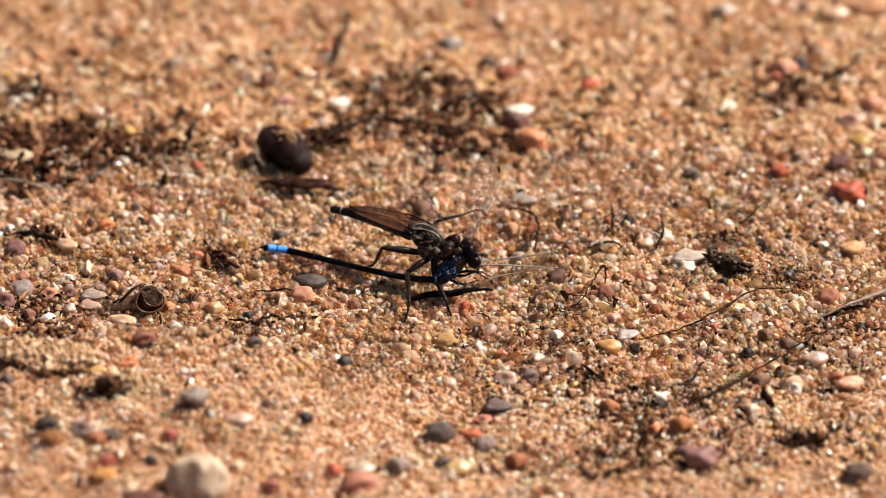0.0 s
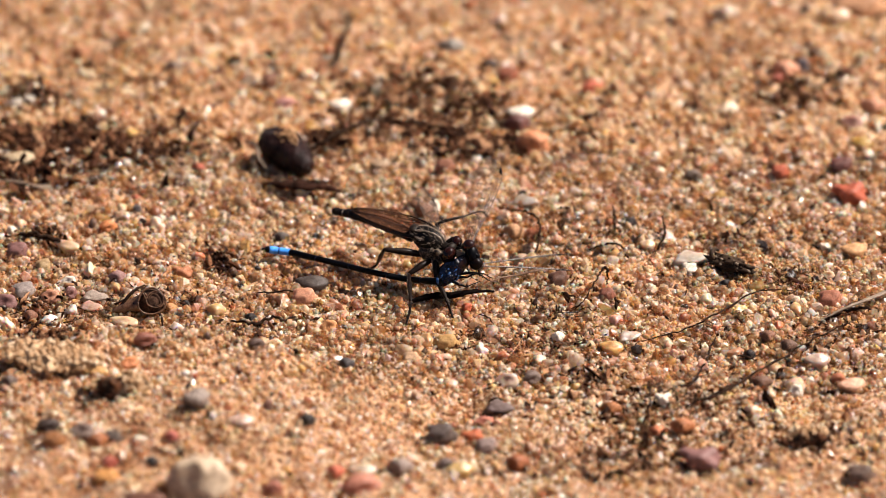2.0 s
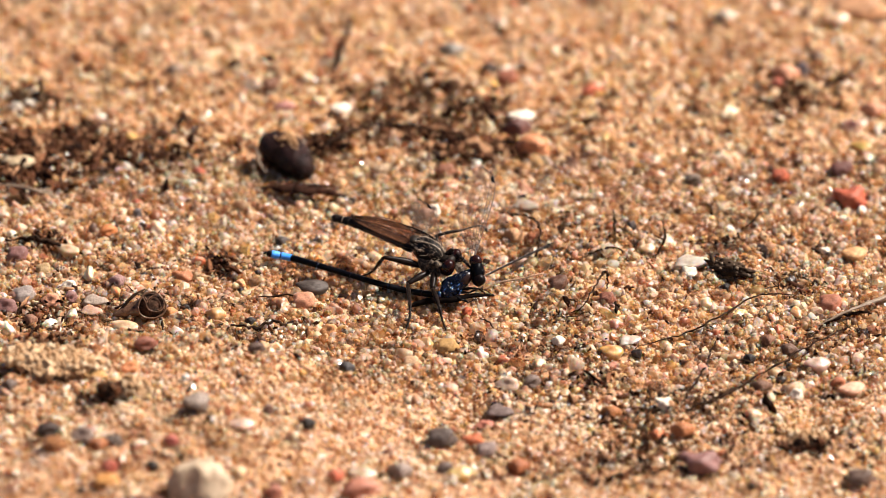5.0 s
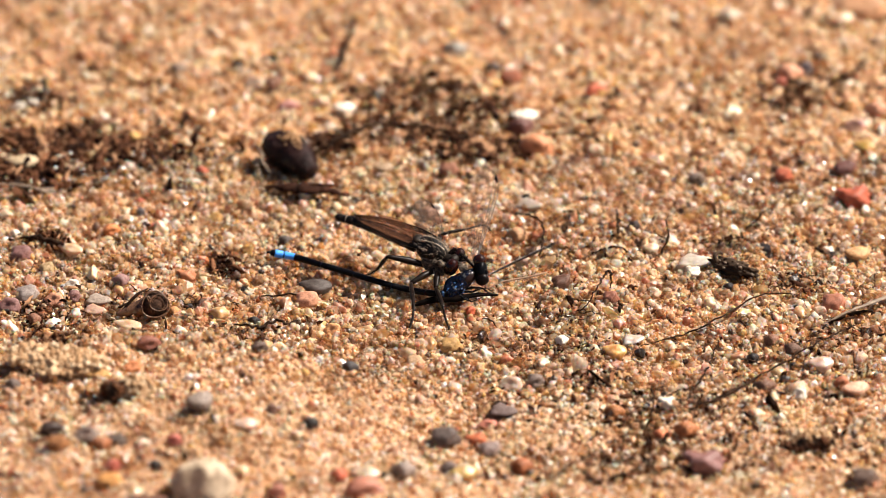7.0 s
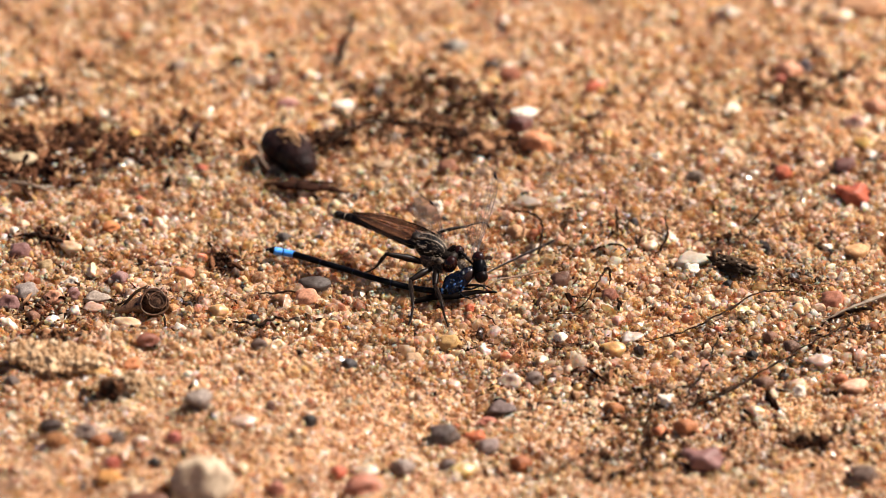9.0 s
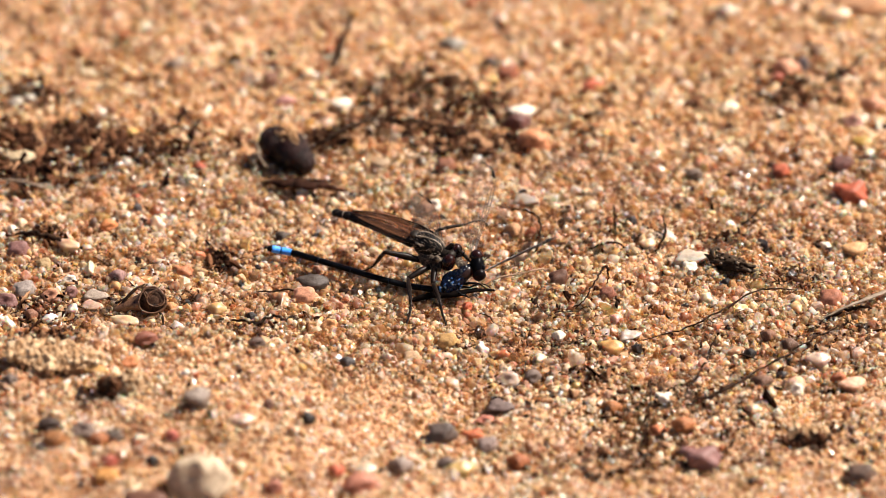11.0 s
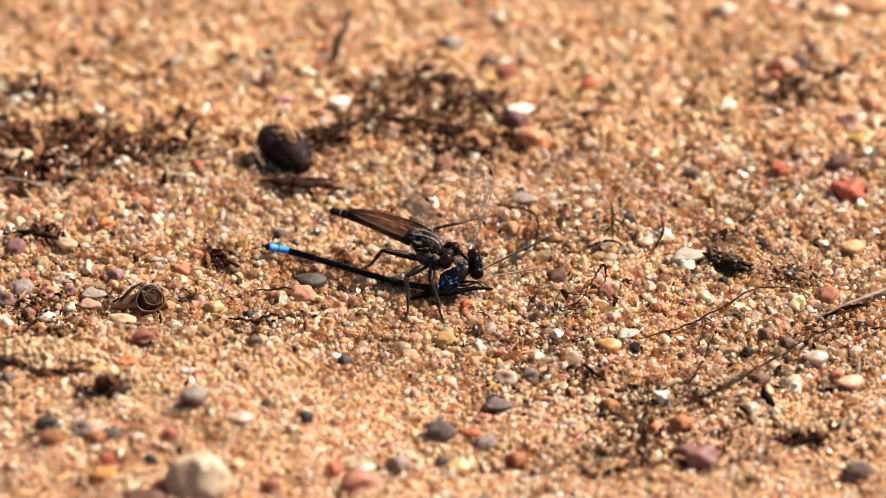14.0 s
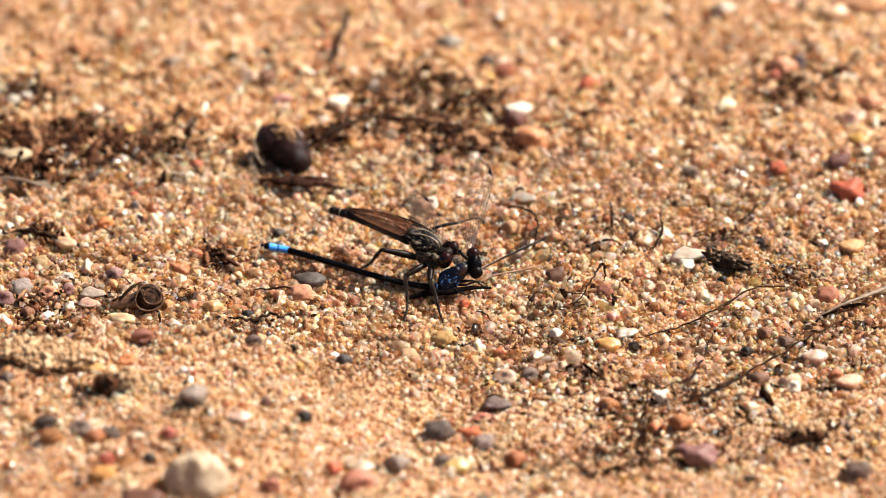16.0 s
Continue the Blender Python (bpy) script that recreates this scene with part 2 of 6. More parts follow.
def tube(bm, points, radii, sides=8, steps=4, flat=1.0, up=(0, 0, 1), origin=(0, 0, 0), rough=0.0):
    """A tapered limb along points in mm, with its radii in mm at each of them; flat squeezes it across the second axis."""
    path = spline(points, steps)
    n = len(path)
    rad = [float(np.interp(i / (n - 1) * (len(radii) - 1), range(len(radii)), radii)) for i in range(n)]
    o = Vector(origin)
    rings = []
    for i, c in enumerate(path):
        d = (path[min(i + 1, n - 1)] - path[max(i - 1, 0)]).normalized()
        a = d.cross(Vector(up))
        if a.length < 1e-4:
            a = d.cross(Vector((0, 1, 0)))
        a.normalize()
        b = d.cross(a)
        ring = []
        for k in range(sides):
            w = 2 * math.pi * k / sides
            r = rad[i] * (1 + rough * (random.random() - 0.5))
            ring.append(bm.verts.new((c + a * math.cos(w) * r + b * math.sin(w) * r * flat - o) * MM))
        rings.append(ring)
    for r0, r1 in zip(rings, rings[1:]):
        for k in range(sides):
            bm.faces.new((r0[k], r0[(k + 1) % sides], r1[(k + 1) % sides], r1[k]))
    for ring, c, flip, k in ((rings[0], path[0], True, 0), (rings[-1], path[-1], False, -1)):
        d = (path[1] - path[0]) if k == 0 else (path[-2] - path[-1])
        tip = bm.verts.new((c - d.normalized() * rad[k] * 0.5 - o) * MM)
        for j in range(sides):
            f = (ring[j], ring[(j + 1) % sides], tip)
            bm.faces.new(f[::-1] if flip else f)
    return bm


def blob_bm(size, detail=3, wobble=0.1, freq=1.3, seed=0, facets=0, origin=(0, 0, 0), turn=None):
    """A rounded lump with half-axes in mm, knocked about by noise and, where facets is set, cut by flat faces."""
    bm = bmesh.new()
    bmesh.ops.create_icosphere(bm, subdivisions=detail, radius=1.0)
    rng = random.Random(seed)
    cuts = [(Vector((rng.gauss(0, 1), rng.gauss(0, 1), rng.gauss(0, 1))).normalized(), rng.uniform(0.55, 0.9)) for _ in range(facets)]
    off = Vector((rng.uniform(-50, 50), rng.uniform(-50, 50), rng.uniform(-50, 50)))
    for v in bm.verts:
        q = v.co.copy()
        for nrm, lim in cuts:
            over = q.dot(nrm) - lim
            if over > 0:
                q -= nrm * over * 0.96
        q *= 1 + wobble * noise.noise(q * freq + off) + 0.35 * wobble * noise.noise(q * freq * 3.1 + off)
        q = Vector((q.x * size[0], q.y * size[1], q.z * size[2]))
        if turn is not None:
            q = turn @ q
        v.co = (q + Vector(origin)) * MM
    return bm


# ---- relief of the sand, in mm ----
def fade(x, a, b):
    t = np.clip((x - a) / (b - a), 0, 1)
    return t * t * (3 - 2 * t)


def relief(x, y):
    """Height of the sand over the plan: a low bank in front to the west, dips and ripples elsewhere."""
    x = np.asarray(x, float)
    y = np.asarray(y, float)
    crest = -41.0 + 1.2 * np.sin(x / 9.0) - 0.02 * x
    d = y - crest
    bank = np.where(d > 0, np.exp(-(d / 7.0) ** 2), np.exp(-(d / 75.0) ** 2))
    h = 7.8 * bank * (1 - fade(x, -38, 4)) * (1 - fade(np.abs(x), 150, 400))
    near = 1 - fade(np.hypot(x, y), 160, 420)
    h = h + near * (0.55 * np.sin(x / 13.0 + 0.6 * np.sin(y / 17.0)) * np.sin(y / 15.0 + 1.0) + 0.35 * np.sin(x / 5.3 + y / 7.1) * np.sin(y / 6.1 - x / 11.0)
                    + 0.3 * np.sin(x / 2.3 + 1.3 * np.sin(y / 3.9)) * np.sin(y / 2.9 + np.sin(x / 4.4)))
    # small pits and heaps, a few grains across
    h = h + near * (0.4 * np.sin(x / 1.15 + 1.7 * np.sin(y / 2.3)) * np.sin(y / 1.35 + 1.5 * np.sin(x / 2.9)) + 0.3 * np.sin(x / 2.1 - y / 1.7 + np.sin(y / 3.3)))
    # broken lumps on the bank and the near sand
    low = near * (1 - fade(y, -46, -38))
    h = h + low * (0.55 * np.sin(x / 2.6 + 1.9 * np.sin(y / 5.3)) * np.sin(y / 3.4 + 1.4 * np.sin(x / 6.1)) + 0.5 * np.sin(x / 5.9 - y / 4.6 + 1.2 * np.sin(x / 9.7)))
    # shallow ridges of wind-blown sand further back
    h = h + near * fade(y, 30, 70) * 1.1 * np.sin(y / 7.5 + 0.9 * np.sin(x / 16.0)) * (0.6 + 0.4 * np.sin(x / 21.0))
    # the hollow where the insects struggle
    h = h - 0.9 * np.exp(-((x - 0.0) / 16.0) ** 2 - ((y + 8.0) / 9.0) ** 2)
    return h


def rise(x, y):
    return float(relief(np.array([x]), np.array([y]))[0])


def ground():
    core = np.arange(-90, 90.01, 1.2)
    out = 90 * 1.16 ** np.arange(1, 45)
    xs = np.concatenate([-out[::-1], core, out])
    ys = np.concatenate([-out[::-1] - 20, np.arange(-110, 140.01, 1.2), out + 50])
    X, Y = np.meshgrid(xs, ys)
    Z = relief(X, Y) - 0.12
    nx, ny = len(xs), len(ys)
    me = bpy.data.meshes.new("ground")
    me.vertices.add(nx * ny)
    me.vertices.foreach_set("co", (np.stack([X, Y, Z], -1).reshape(-1) * MM).astype(np.float32))
    i = (np.arange(ny - 1)[:, None] * nx + np.arange(nx - 1)[None]).reshape(-1)
    quads = np.stack([i, i + 1, i + nx + 1, i + nx], -1)
    fill(me, quads)
    me.materials.append(LOAM)
    return tagged(new("ground", me), "sheet of coarse orange-brown sand with low banks and ripples", "ground", kind="structure")


def fill(me, faces):
    n, k = faces.shape
    me.loops.add(n * k)
    me.loops.foreach_set("vertex_index", faces.reshape(-1).astype(np.int32))
    me.polygons.add(n)
    me.polygons.foreach_set("loop_start", np.arange(0, n * k, k, dtype=np.int32))
    me.update(calc_edges=True)
    me.shade_smooth()


def lump_shapes(corners, count, seed):
    """Unit grains of broken quartz: hulls of a few scattered corners, all with the same number of faces."""
    rng = random.Random(seed)
    shapes, tris = [], []
    for _ in range(count):
        pts = []
        gap = 2.6 / math.sqrt(corners)
        while len(pts) < corners:
            p = Vector((rng.gauss(0, 1), rng.gauss(0, 1), rng.gauss(0, 1))).normalized()
            gap *= 0.998
            if all((p - q).length > gap for q in pts):
                pts.append(p)
        bm = bmesh.new()
        vs = [bm.verts.new(p) for p in pts]
        bmesh.ops.convex_hull(bm, input=vs)
        bmesh.ops.triangulate(bm, faces=bm.faces[:])
        bmesh.ops.recalc_face_normals(bm, faces=bm.faces[:])
        bm.verts.index_update()
        shapes.append(np.array([v.co[:] for v in bm.verts]) * np.array([rng.uniform(0.86, 1.4) for _ in pts])[:, None])
        tris.append([[v.index for v in f.verts] for f in bm.faces])
        bm.free()
    return np.array(shapes), np.array(tris)


def grain_mesh(name, pts, rad, corners, seed, material, squash=(0.6, 1.05), stretch=(0.8, 1.45), tumble=0.7):
    """One mesh of many loose grains: centres in mm, radii in mm."""
    rng = np.random.default_rng(seed)
    shapes, tris = lump_shapes(corners, 60, seed)
    n, k = len(pts), shapes.shape[1]
    pick = rng.integers(0, len(shapes), n)
    v = shapes[pick]
    v = v * (rad[:, None] * np.stack([rng.uniform(*stretch, n), rng.uniform(0.75, 1.1, n), rng.uniform(*squash, n)], -1))[:, None, :]
    q = rng.normal(size=(n, 4))
    q[:, 1:3] *= tumble
    q /= np.linalg.norm(q, axis=1, keepdims=True)
    w, a, b, c = q.T
    rot = np.stack([np.stack([1 - 2 * (b * b + c * c), 2 * (a * b - w * c), 2 * (a * c + w * b)], -1),
                    np.stack([2 * (a * b + w * c), 1 - 2 * (a * a + c * c), 2 * (b * c - w * a)], -1),
                    np.stack([2 * (a * c - w * b), 2 * (b * c + w * a), 1 - 2 * (a * a + b * b)], -1)], 1)
    v = np.einsum("nij,nkj->nki", rot, v) + pts[:, None, :]
    me = bpy.data.meshes.new(name)
    me.vertices.add(n * k)
    me.vertices.foreach_set("co", (v.reshape(-1) * MM).astype(np.float32))
    fill(me, (tris[pick] + (np.arange(n) * k)[:, None, None]).reshape(-1, 3))
    me.polygons.foreach_set("use_smooth", np.repeat(rng.random(n) < 0.55, tris.shape[1]))
    me.materials.append(material)
    return me


def pile(name, pts, rad, corners, seed, label, material, **shape):
    return tagged(new(name, grain_mesh(name, pts, rad, corners, seed, material, **shape)), label, "sand", kind="stuff")


def scatter(x0, x1, y0, y1, step, seed):
    rng = np.random.default_rng(seed)
    gx, gy = np.meshgrid(np.arange(x0, x1, step), np.arange(y0, y1, step * 0.87))
    gx = gx + (np.arange(gx.shape[0]) % 2)[:, None] * step / 2
    x = (gx + rng.uniform(-0.42, 0.42, gx.shape) * step).reshape(-1)
    y = (gy + rng.uniform(-0.42, 0.42, gy.shape) * step).reshape(-1)
    return x, y, rng


def sand():
    near_text = "coarse amber, pink and white quartz grains lying loose"
    # seed, y from and to, spacing, mean radius, spread, lift, corners of a grain
    for seed, y0, y1, step, base, spread, lift, corners, text in (
            (11, -40, 32, 0.56, 0.24, 0.30, (-1.6, -0.1), 9, near_text),
            (15, -40, 32, 0.76, 0.37, 0.34, (-0.7, 0.55), 15, near_text),
            (14, -40, 32, 2.00, 0.58, 0.28, (-0.5, 0.35), 20, near_text),
            (12, -112, -40, 0.60, 0.31, 0.36, (-0.8, 0.5), 12, "coarse orange quartz sand of a low bank"),
            (13, 32, 138, 0.80, 0.44, 0.36, (-0.8, 0.5), 11, "coarse orange quartz sand in low ripples")):
        half_w = 67 + (6 if y1 > 30 else 0)
        x, y, rng = scatter(-half_w, half_w, y0, y1, step, seed)
        r = base * np.exp(rng.normal(0, spread, len(x)))
        r = np.where(rng.random(len(x)) < 0.03, r * 1.6, r)
        r = np.clip(r, base * 0.45, base * 2.4)
        z = relief(x, y) + rng.uniform(*lift, len(x)) * r
        pile("sand", np.stack([x, y, z], -1), r, corners, seed * 7, text, SAND if text is near_text else BANK_SAND if y1 < 0 else FINE_SAND)


def beads(label, x0, x1, y0, y1, count, seed, size):
    """Rounded clear grains lying on top of the rest, in loose drifts."""
    rng = np.random.default_rng(seed)
    x, y = rng.uniform(x0, x1, count * 3), rng.uniform(y0, y1, count * 3)
    thick = np.array([noise.noise(Vector((a * 0.05, b * 0.06, seed))) for a, b in zip(x, y)])
    keep = np.argsort(-(thick + rng.normal(0, 0.3, len(thick))))[:count]
    x, y = x[keep], y[keep]
    r = size * np.exp(rng.normal(0, 0.25, count))
    z = relief(x, y) + rng.uniform(0.25, 0.75, count) * r + 0.1
    pile("sand", np.stack([x, y, z], -1), r, 22, seed, label, BEADS, squash=(0.75, 1.0), stretch=(0.85, 1.15))


# ---- single stones ----
def pebble_meshes(material):
    out = []
    for i in range(9):
        bm = blob_bm((1.08, 1.08, 1.08), 4 if i == 8 else 3, (0.3, 0.35, 0.4, 0.35, 0.4, 0.25, 0.5, 0.6, 0.13)[i], 2.4 if i == 8 else 1.3, 400 + i, facets=(2, 4, 9, 4, 8, 2, 10, 6, 3)[i])
        me = bpy.data.meshes.new("pebble")
        bm.to_mesh(me)
        bm.free()
        me.materials.append(material)
        me.shade_smooth()
        out.append(me)
    return out


def pebble(plan, size, tint, label, shape=0, turn=0.0, sink=0.45, tip=(0, 0), group=""):
    """A stone of half-axes size (mm), part sunk in the sand."""
    x, y = plan[0], plan[1] - 1.2
    size = tuple(0.93 * q for q in size)
    ob = new("pebble", (LUMPS if 0.4 < tint[1] < 0.7 and shape != 8 else PEBBLES)[shape])
    ob.matrix_world = pose(x * MM, y * MM, (rise(x, y) + 0.12 + size[2] * (0.86 - 0.8 * sink) * 0.9) * MM, tip[0], tip[1], turn) @ Matrix.Diagonal((*size, 1))
    ob.color = (*tint, 1)
    return tagged(ob, label, "pebble", group)


PEBBLES = pebble_meshes(STONE)
LUMPS = pebble_meshes(QUARTZ)
ground()
sand()
beads("clear glassy quartz grains lying loose", -66, 66, -42, 30, 3400, 151, 0.32)
beads("clear glassy quartz grains on the near sand", -66, 66, -90, -42, 500, 152, 0.28)


RED, PINK, WHITE, CREAM, GREY, DARK, AMBER, BROWN, PURPLE = (
    (0.40, 0.10, 0.055), (0.60, 0.29, 0.18), (0.88, 0.78, 0.66), (0.80, 0.60, 0.40), (0.075, 0.058, 0.05), (0.022, 0.017, 0.015),
    (0.62, 0.38, 0.12), (0.22, 0.10, 0.06), (0.24, 0.12, 0.11))
# plan, half-axes, tint, label, shape, turn, sink
STONES = [
    ((59.67, 18.97), (2.7, 2.2, 2.1), RED, "rough brick-red pebble lying alone on open sand", 6, 10, 0.2),
    ((-33.17, -78.04), (4.4, 3.6, 3.7), (0.52, 0.40, 0.285), "large pale cream pebble on the near sand", 8, 0, 0.3),
    ((12.74, 34.00), (3.1, 2.2, 2.2), (0.60, 0.25, 0.125), "angular pink-orange stone among dark litter", 2, -30, 0.25),
    ((10.8, 42.2), (2.0, 1.6, 1.6), (0.13, 0.052, 0.042), "small dark maroon pebble under a white one", 0, 20, 0.2),
    ((11.3, 45.2), (2.1, 1.3, 1.1), WHITE, "small chalk-white pebble among dark litter", 5, 0, 0.0),
    ((-1.66, 13.52), (1.0, 0.9, 1.0), WHITE, "small white quartz pebble behind the insects", 1, 0, 0.2),
    ((-2.98, 12.60), (1.3, 1.0, 1.0), BROWN, "small brown pebble beside a white one", 0, 0, 0.3),
    ((-19.20, -9.63), (2.4, 1.5, 1.3), GREY, "smooth dark grey oval pebble beside a pink one", 5, -8, 0.35),
    ((-20.11, -13.53), (1.8, 1.4, 1.3), PINK, "rounded salmon-pink pebble beside a grey one", 3, 0, 0.35),
    ((-45.76, -20.93), (2.1, 1.2, 1.0), CREAM, "smooth pale yellow oval pebble on sand", 5, -18, 0.3),
    ((-54.94, 1.70), (2.0, 1.1, 1.0), CREAM, "pale buff elongated pebble with dark fibre beside it", 5, -28, 0.3),
    ((-61.79, -0.39), (1.7, 1.4, 1.3), PURPLE, "small maroon pebble half sunk in sand", 3, 0, 0.4),
    ((-62.02, 8.51), (0.9, 0.9, 0.9), CREAM, "small round cream pebble on sand", 0, 0, 0.3),
    ((-63.18, 6.90), (0.7, 0.7, 0.7), WHITE, "tiny round white pebble on sand", 0, 0, 0.3),
    ((-49.34, 7.75), (1.6, 1.2, 0.9), (0.60, 0.22, 0.08), "flat orange pebble half sunk in sand", 2, 0, 0.4),
    ((-63.31, 28.76), (2.4, 1.4, 1.3), (0.50, 0.38, 0.24), "pale buff oval pebble against black litter", 5, 0, 0.35),
    ((-47.12, 39.45), (1.1, 0.9, 0.9), AMBER, "small orange pebble on dark litter", 0, 0, 0.2),
    ((-36.59, 27.46), (0.9, 0.8, 0.9), RED, "small round red pebble with a dark fibre", 0, 0, 0.2),
    ((-32.78, -18.05), (1.35, 1.1, 1.0), (0.66, 0.43, 0.20), "rounded ochre pebble on open sand", 0, 0, 0.35),
    ((-56.36, -14.31), (1.3, 1.1, 1.0), PINK, "small pink pebble half sunk in sand", 1, 0, 0.35),
    ((-53.83, -13.18), (1.2, 1.0, 1.0), PURPLE, "small maroon pebble beside a pink one", 2, 0, 0.35),
    ((-53.99, -9.88), (1.0, 0.8, 0.8), WHITE, "small white pebble on open sand", 1, 0, 0.35),
    ((-50.20, -13.19), (1.8, 1.2, 1.0), (0.36, 0.29, 0.24), "flat grey-brown chip of stone", 4, 0, 0.45),
    ((-57.95, -4.07), (1.2, 1.0, 1.1), (0.42, 0.29, 0.15), "dull olive-brown pebble half sunk in sand", 3, 30, 0.35),
    ((-59.26, -18.37), (1.0, 0.9, 0.9), BROWN, "small red-brown pebble in dark litter", 0, 0, 0.3),
    ((-37.90, -4.82), (1.5, 1.1, 1.1), (0.44, 0.18, 0.09), "angular rust-coloured chip of stone", 6, 0, 0.4),
    ((-23.84, 6.78), (1.1, 0.9, 0.8), GREY, "small grey pebble on open sand", 0, 0, 0.4),
    ((-27.75, -19.29), (0.8, 0.7, 0.7), DARK, "small round black pebble on sand", 0, 0, 0.2),
    ((-37.17, -15.18), (0.7, 0.6, 0.6), DARK, "tiny black pebble on open sand", 2, 0, 0.2),
    ((-39.32, -16.03), (1.0, 0.9, 0.9), (0.5, 0.24, 0.1), "small orange-brown pebble beside a dry husk", 0, 0, 0.3),
    ((-45.25, 13.04), (0.8, 0.7, 0.7), (0.10, 0.085, 0.09), "small blue-grey pebble on open sand", 2, 0, 0.3),
    ((-45.45, 17.79), (0.7, 0.6, 0.6), RED, "tiny red pebble beside a blue-grey one", 0, 0, 0.3),
    ((-16.40, -23.27), (1.2, 1.0, 1.0), (0.66, 0.32, 0.14), "small orange pebble on open sand", 1, 0, 0.35),
    ((3.07, -16.80), (0.95, 0.75, 0.7), (0.45, 0.10, 0.045), "small bright orange-red pebble under the insects", 2, 20, 0.3),
    ((16.36, -8.87), (1.6, 1.2, 1.25), (0.12, 0.055, 0.035), "dark brown pebble with an orange cheek", 3, 20, 0.35),
    ((29.20, 0.64), (1.2, 0.9, 0.9), CREAM, "smooth cream pebble on open sand", 5, 0, 0.3),
    ((35.51, -2.37), (2.6, 1.4, 1.3), (0.68, 0.60, 0.50), "clear glassy chip of quartz against a dark seed case", 4, 10, 0.3),
    ((35.30, -4.51), (1.5, 1.0, 1.0), WHITE, "knobbly white quartz pebble on sand", 7, -15, 0.3),
    ((23.38, -28.23), (1.8, 1.3, 1.2), (0.74, 0.46, 0.18), "translucent yellow oval pebble", 5, -10, 0.3),
    ((26.01, -25.29), (1.7, 1.1, 1.0), (0.52, 0.43, 0.36), "clear pale chip of quartz", 4, 30, 0.4),
    ((55.32, -13.23), (1.8, 1.5, 1.4), (0.40, 0.16, 0.10), "rounded maroon pebble beside straw", 3, 0, 0.25),
    ((59.18, 1.02), (1.9, 1.4, 1.1), (0.58, 0.32, 0.15), "flat orange pebble half sunk in sand", 5, 0, 0.4),
    ((55.34, -5.58), (0.9, 0.6, 0.6), CREAM, "small cream pebble on open sand", 1, 0, 0.3),
    ((55.23, 3.97), (0.8, 0.6, 0.7), WHITE, "small glassy white pebble", 6, 0, 0.3),
    ((52.29, -33.07), (1.9, 1.3, 1.2), (0.70, 0.52, 0.43), "pale pinkish-white oval pebble", 5, 5, 0.35),
    ((44.23, -39.68), (1.5, 1.0, 0.9), (0.16, 0.08, 0.05), "dark brown oval pebble on open sand", 0, 0, 0.3),
    ((43.00, -30.23), (0.8, 0.75, 0.75), DARK, "small round black pebble on open sand", 0, 0, 0.2),
    ((48.67, -32.25), (0.6, 0.6, 0.6), DARK, "tiny black pebble on open sand", 0, 0, 0.2),
    ((45.82, -25.48), (1.1, 0.9, 0.9), BROWN, "small red-brown pebble on sand", 0, 0, 0.35),
    ((23.19, -13.57), (1.2, 1.0, 1.0), (0.26, 0.10, 0.065), "small rust-coloured pebble beside dark fibre", 3, 0, 0.35),
    ((24.27, -19.88), (1.0, 0.9, 0.9), (0.70, 0.42, 0.36), "small pale pink pebble on sand", 0, 0, 0.35),
    ((30.50, -43.82), (1.3, 1.0, 1.0), WHITE, "small bright white pebble in dark fibres", 6, 0, 0.2),
    ((29.55, -50.19), (1.2, 1.1, 1.0), (0.66, 0.22, 0.10), "small orange pebble in dark fibres", 0, 0, 0.3),
    ((32.95, -51.23), (1.6, 1.2, 1.1), (0.40, 0.15, 0.06), "rust-brown pebble beside an orange one", 0, 0, 0.3),
    ((35.07, -61.42), (3.0, 2.0, 1.9), PURPLE, "large angular maroon stone on the near sand", 6, 0, 0.3),
    ((-13.90, -36.77), (1.15, 1.0, 1.0), (0.05, 0.042, 0.042), "round blue-black pebble on open sand", 0, 0, 0.25),
    ((-0.47, -55.83), (2.1, 1.5, 1.5), (0.12, 0.09, 0.08), "dark grey pebble with bright glints", 3, 0, 0.3),
    ((-0.16, -63.65), (1.5, 1.2, 1.2), (0.13, 0.09, 0.08), "small dark grey pebble on the near sand", 2, 0, 0.3),
    ((-6.12, -64.97), (1.6, 1.3, 1.2), (0.28, 0.21, 0.18), "small grey pebble on the near sand", 0, 0, 0.35),
    ((9.96, -60.41), (1.5, 1.3, 1.2), (0.30, 0.10, 0.04), "rust-brown pebble on the near sand", 0, 0, 0.3),
    ((-11.44, -67.39), (2.0, 1.3, 1.2), (0.66, 0.54, 0.40), "pale cream pebble beside a red one", 5, 0, 0.35),
    ((-11.71, -71.55), (3.4, 2.1, 1.7), (0.46, 0.19, 0.13), "flat red stone on the near sand", 2, 0, 0.4),
    ((-14.96, -68.84), (1.1, 1.0, 0.9), (0.52, 0.13, 0.07), "small bright red pebble on the near sand", 0, 0, 0.3),
    ((-34.23, -59.44), (2.0, 1.6, 1.6), (0.23, 0.175, 0.145), "smooth mid-grey pebble on the sand bank", 5, 20, 0.35),
    ((-45.27, -65.52), (1.3, 1.0, 1.0), (0.13, 0.10, 0.085), "small dark grey pebble on the sand bank", 3, 0, 0.45),
    ((-49.31, -66.24), (1.6, 1.2, 1.1), (0.25, 0.18, 0.15), "small grey oval pebble on the sand bank", 1, 0, 0.5),
    ((-54.47, -63.66), (2.1, 1.3, 1.0), (0.05, 0.03, 0.024), "flat black chip of stone on the sand bank", 2, 0, 0.3),
    ((-18.99, -58.43), (1.0, 0.9, 0.9), DARK, "small black pebble on the near sand", 0, 0, 0.3),
    ((-39.93, -70.36), (0.9, 0.8, 0.8), DARK, "tiny black pebble on the sand bank", 0, 0, 0.3),
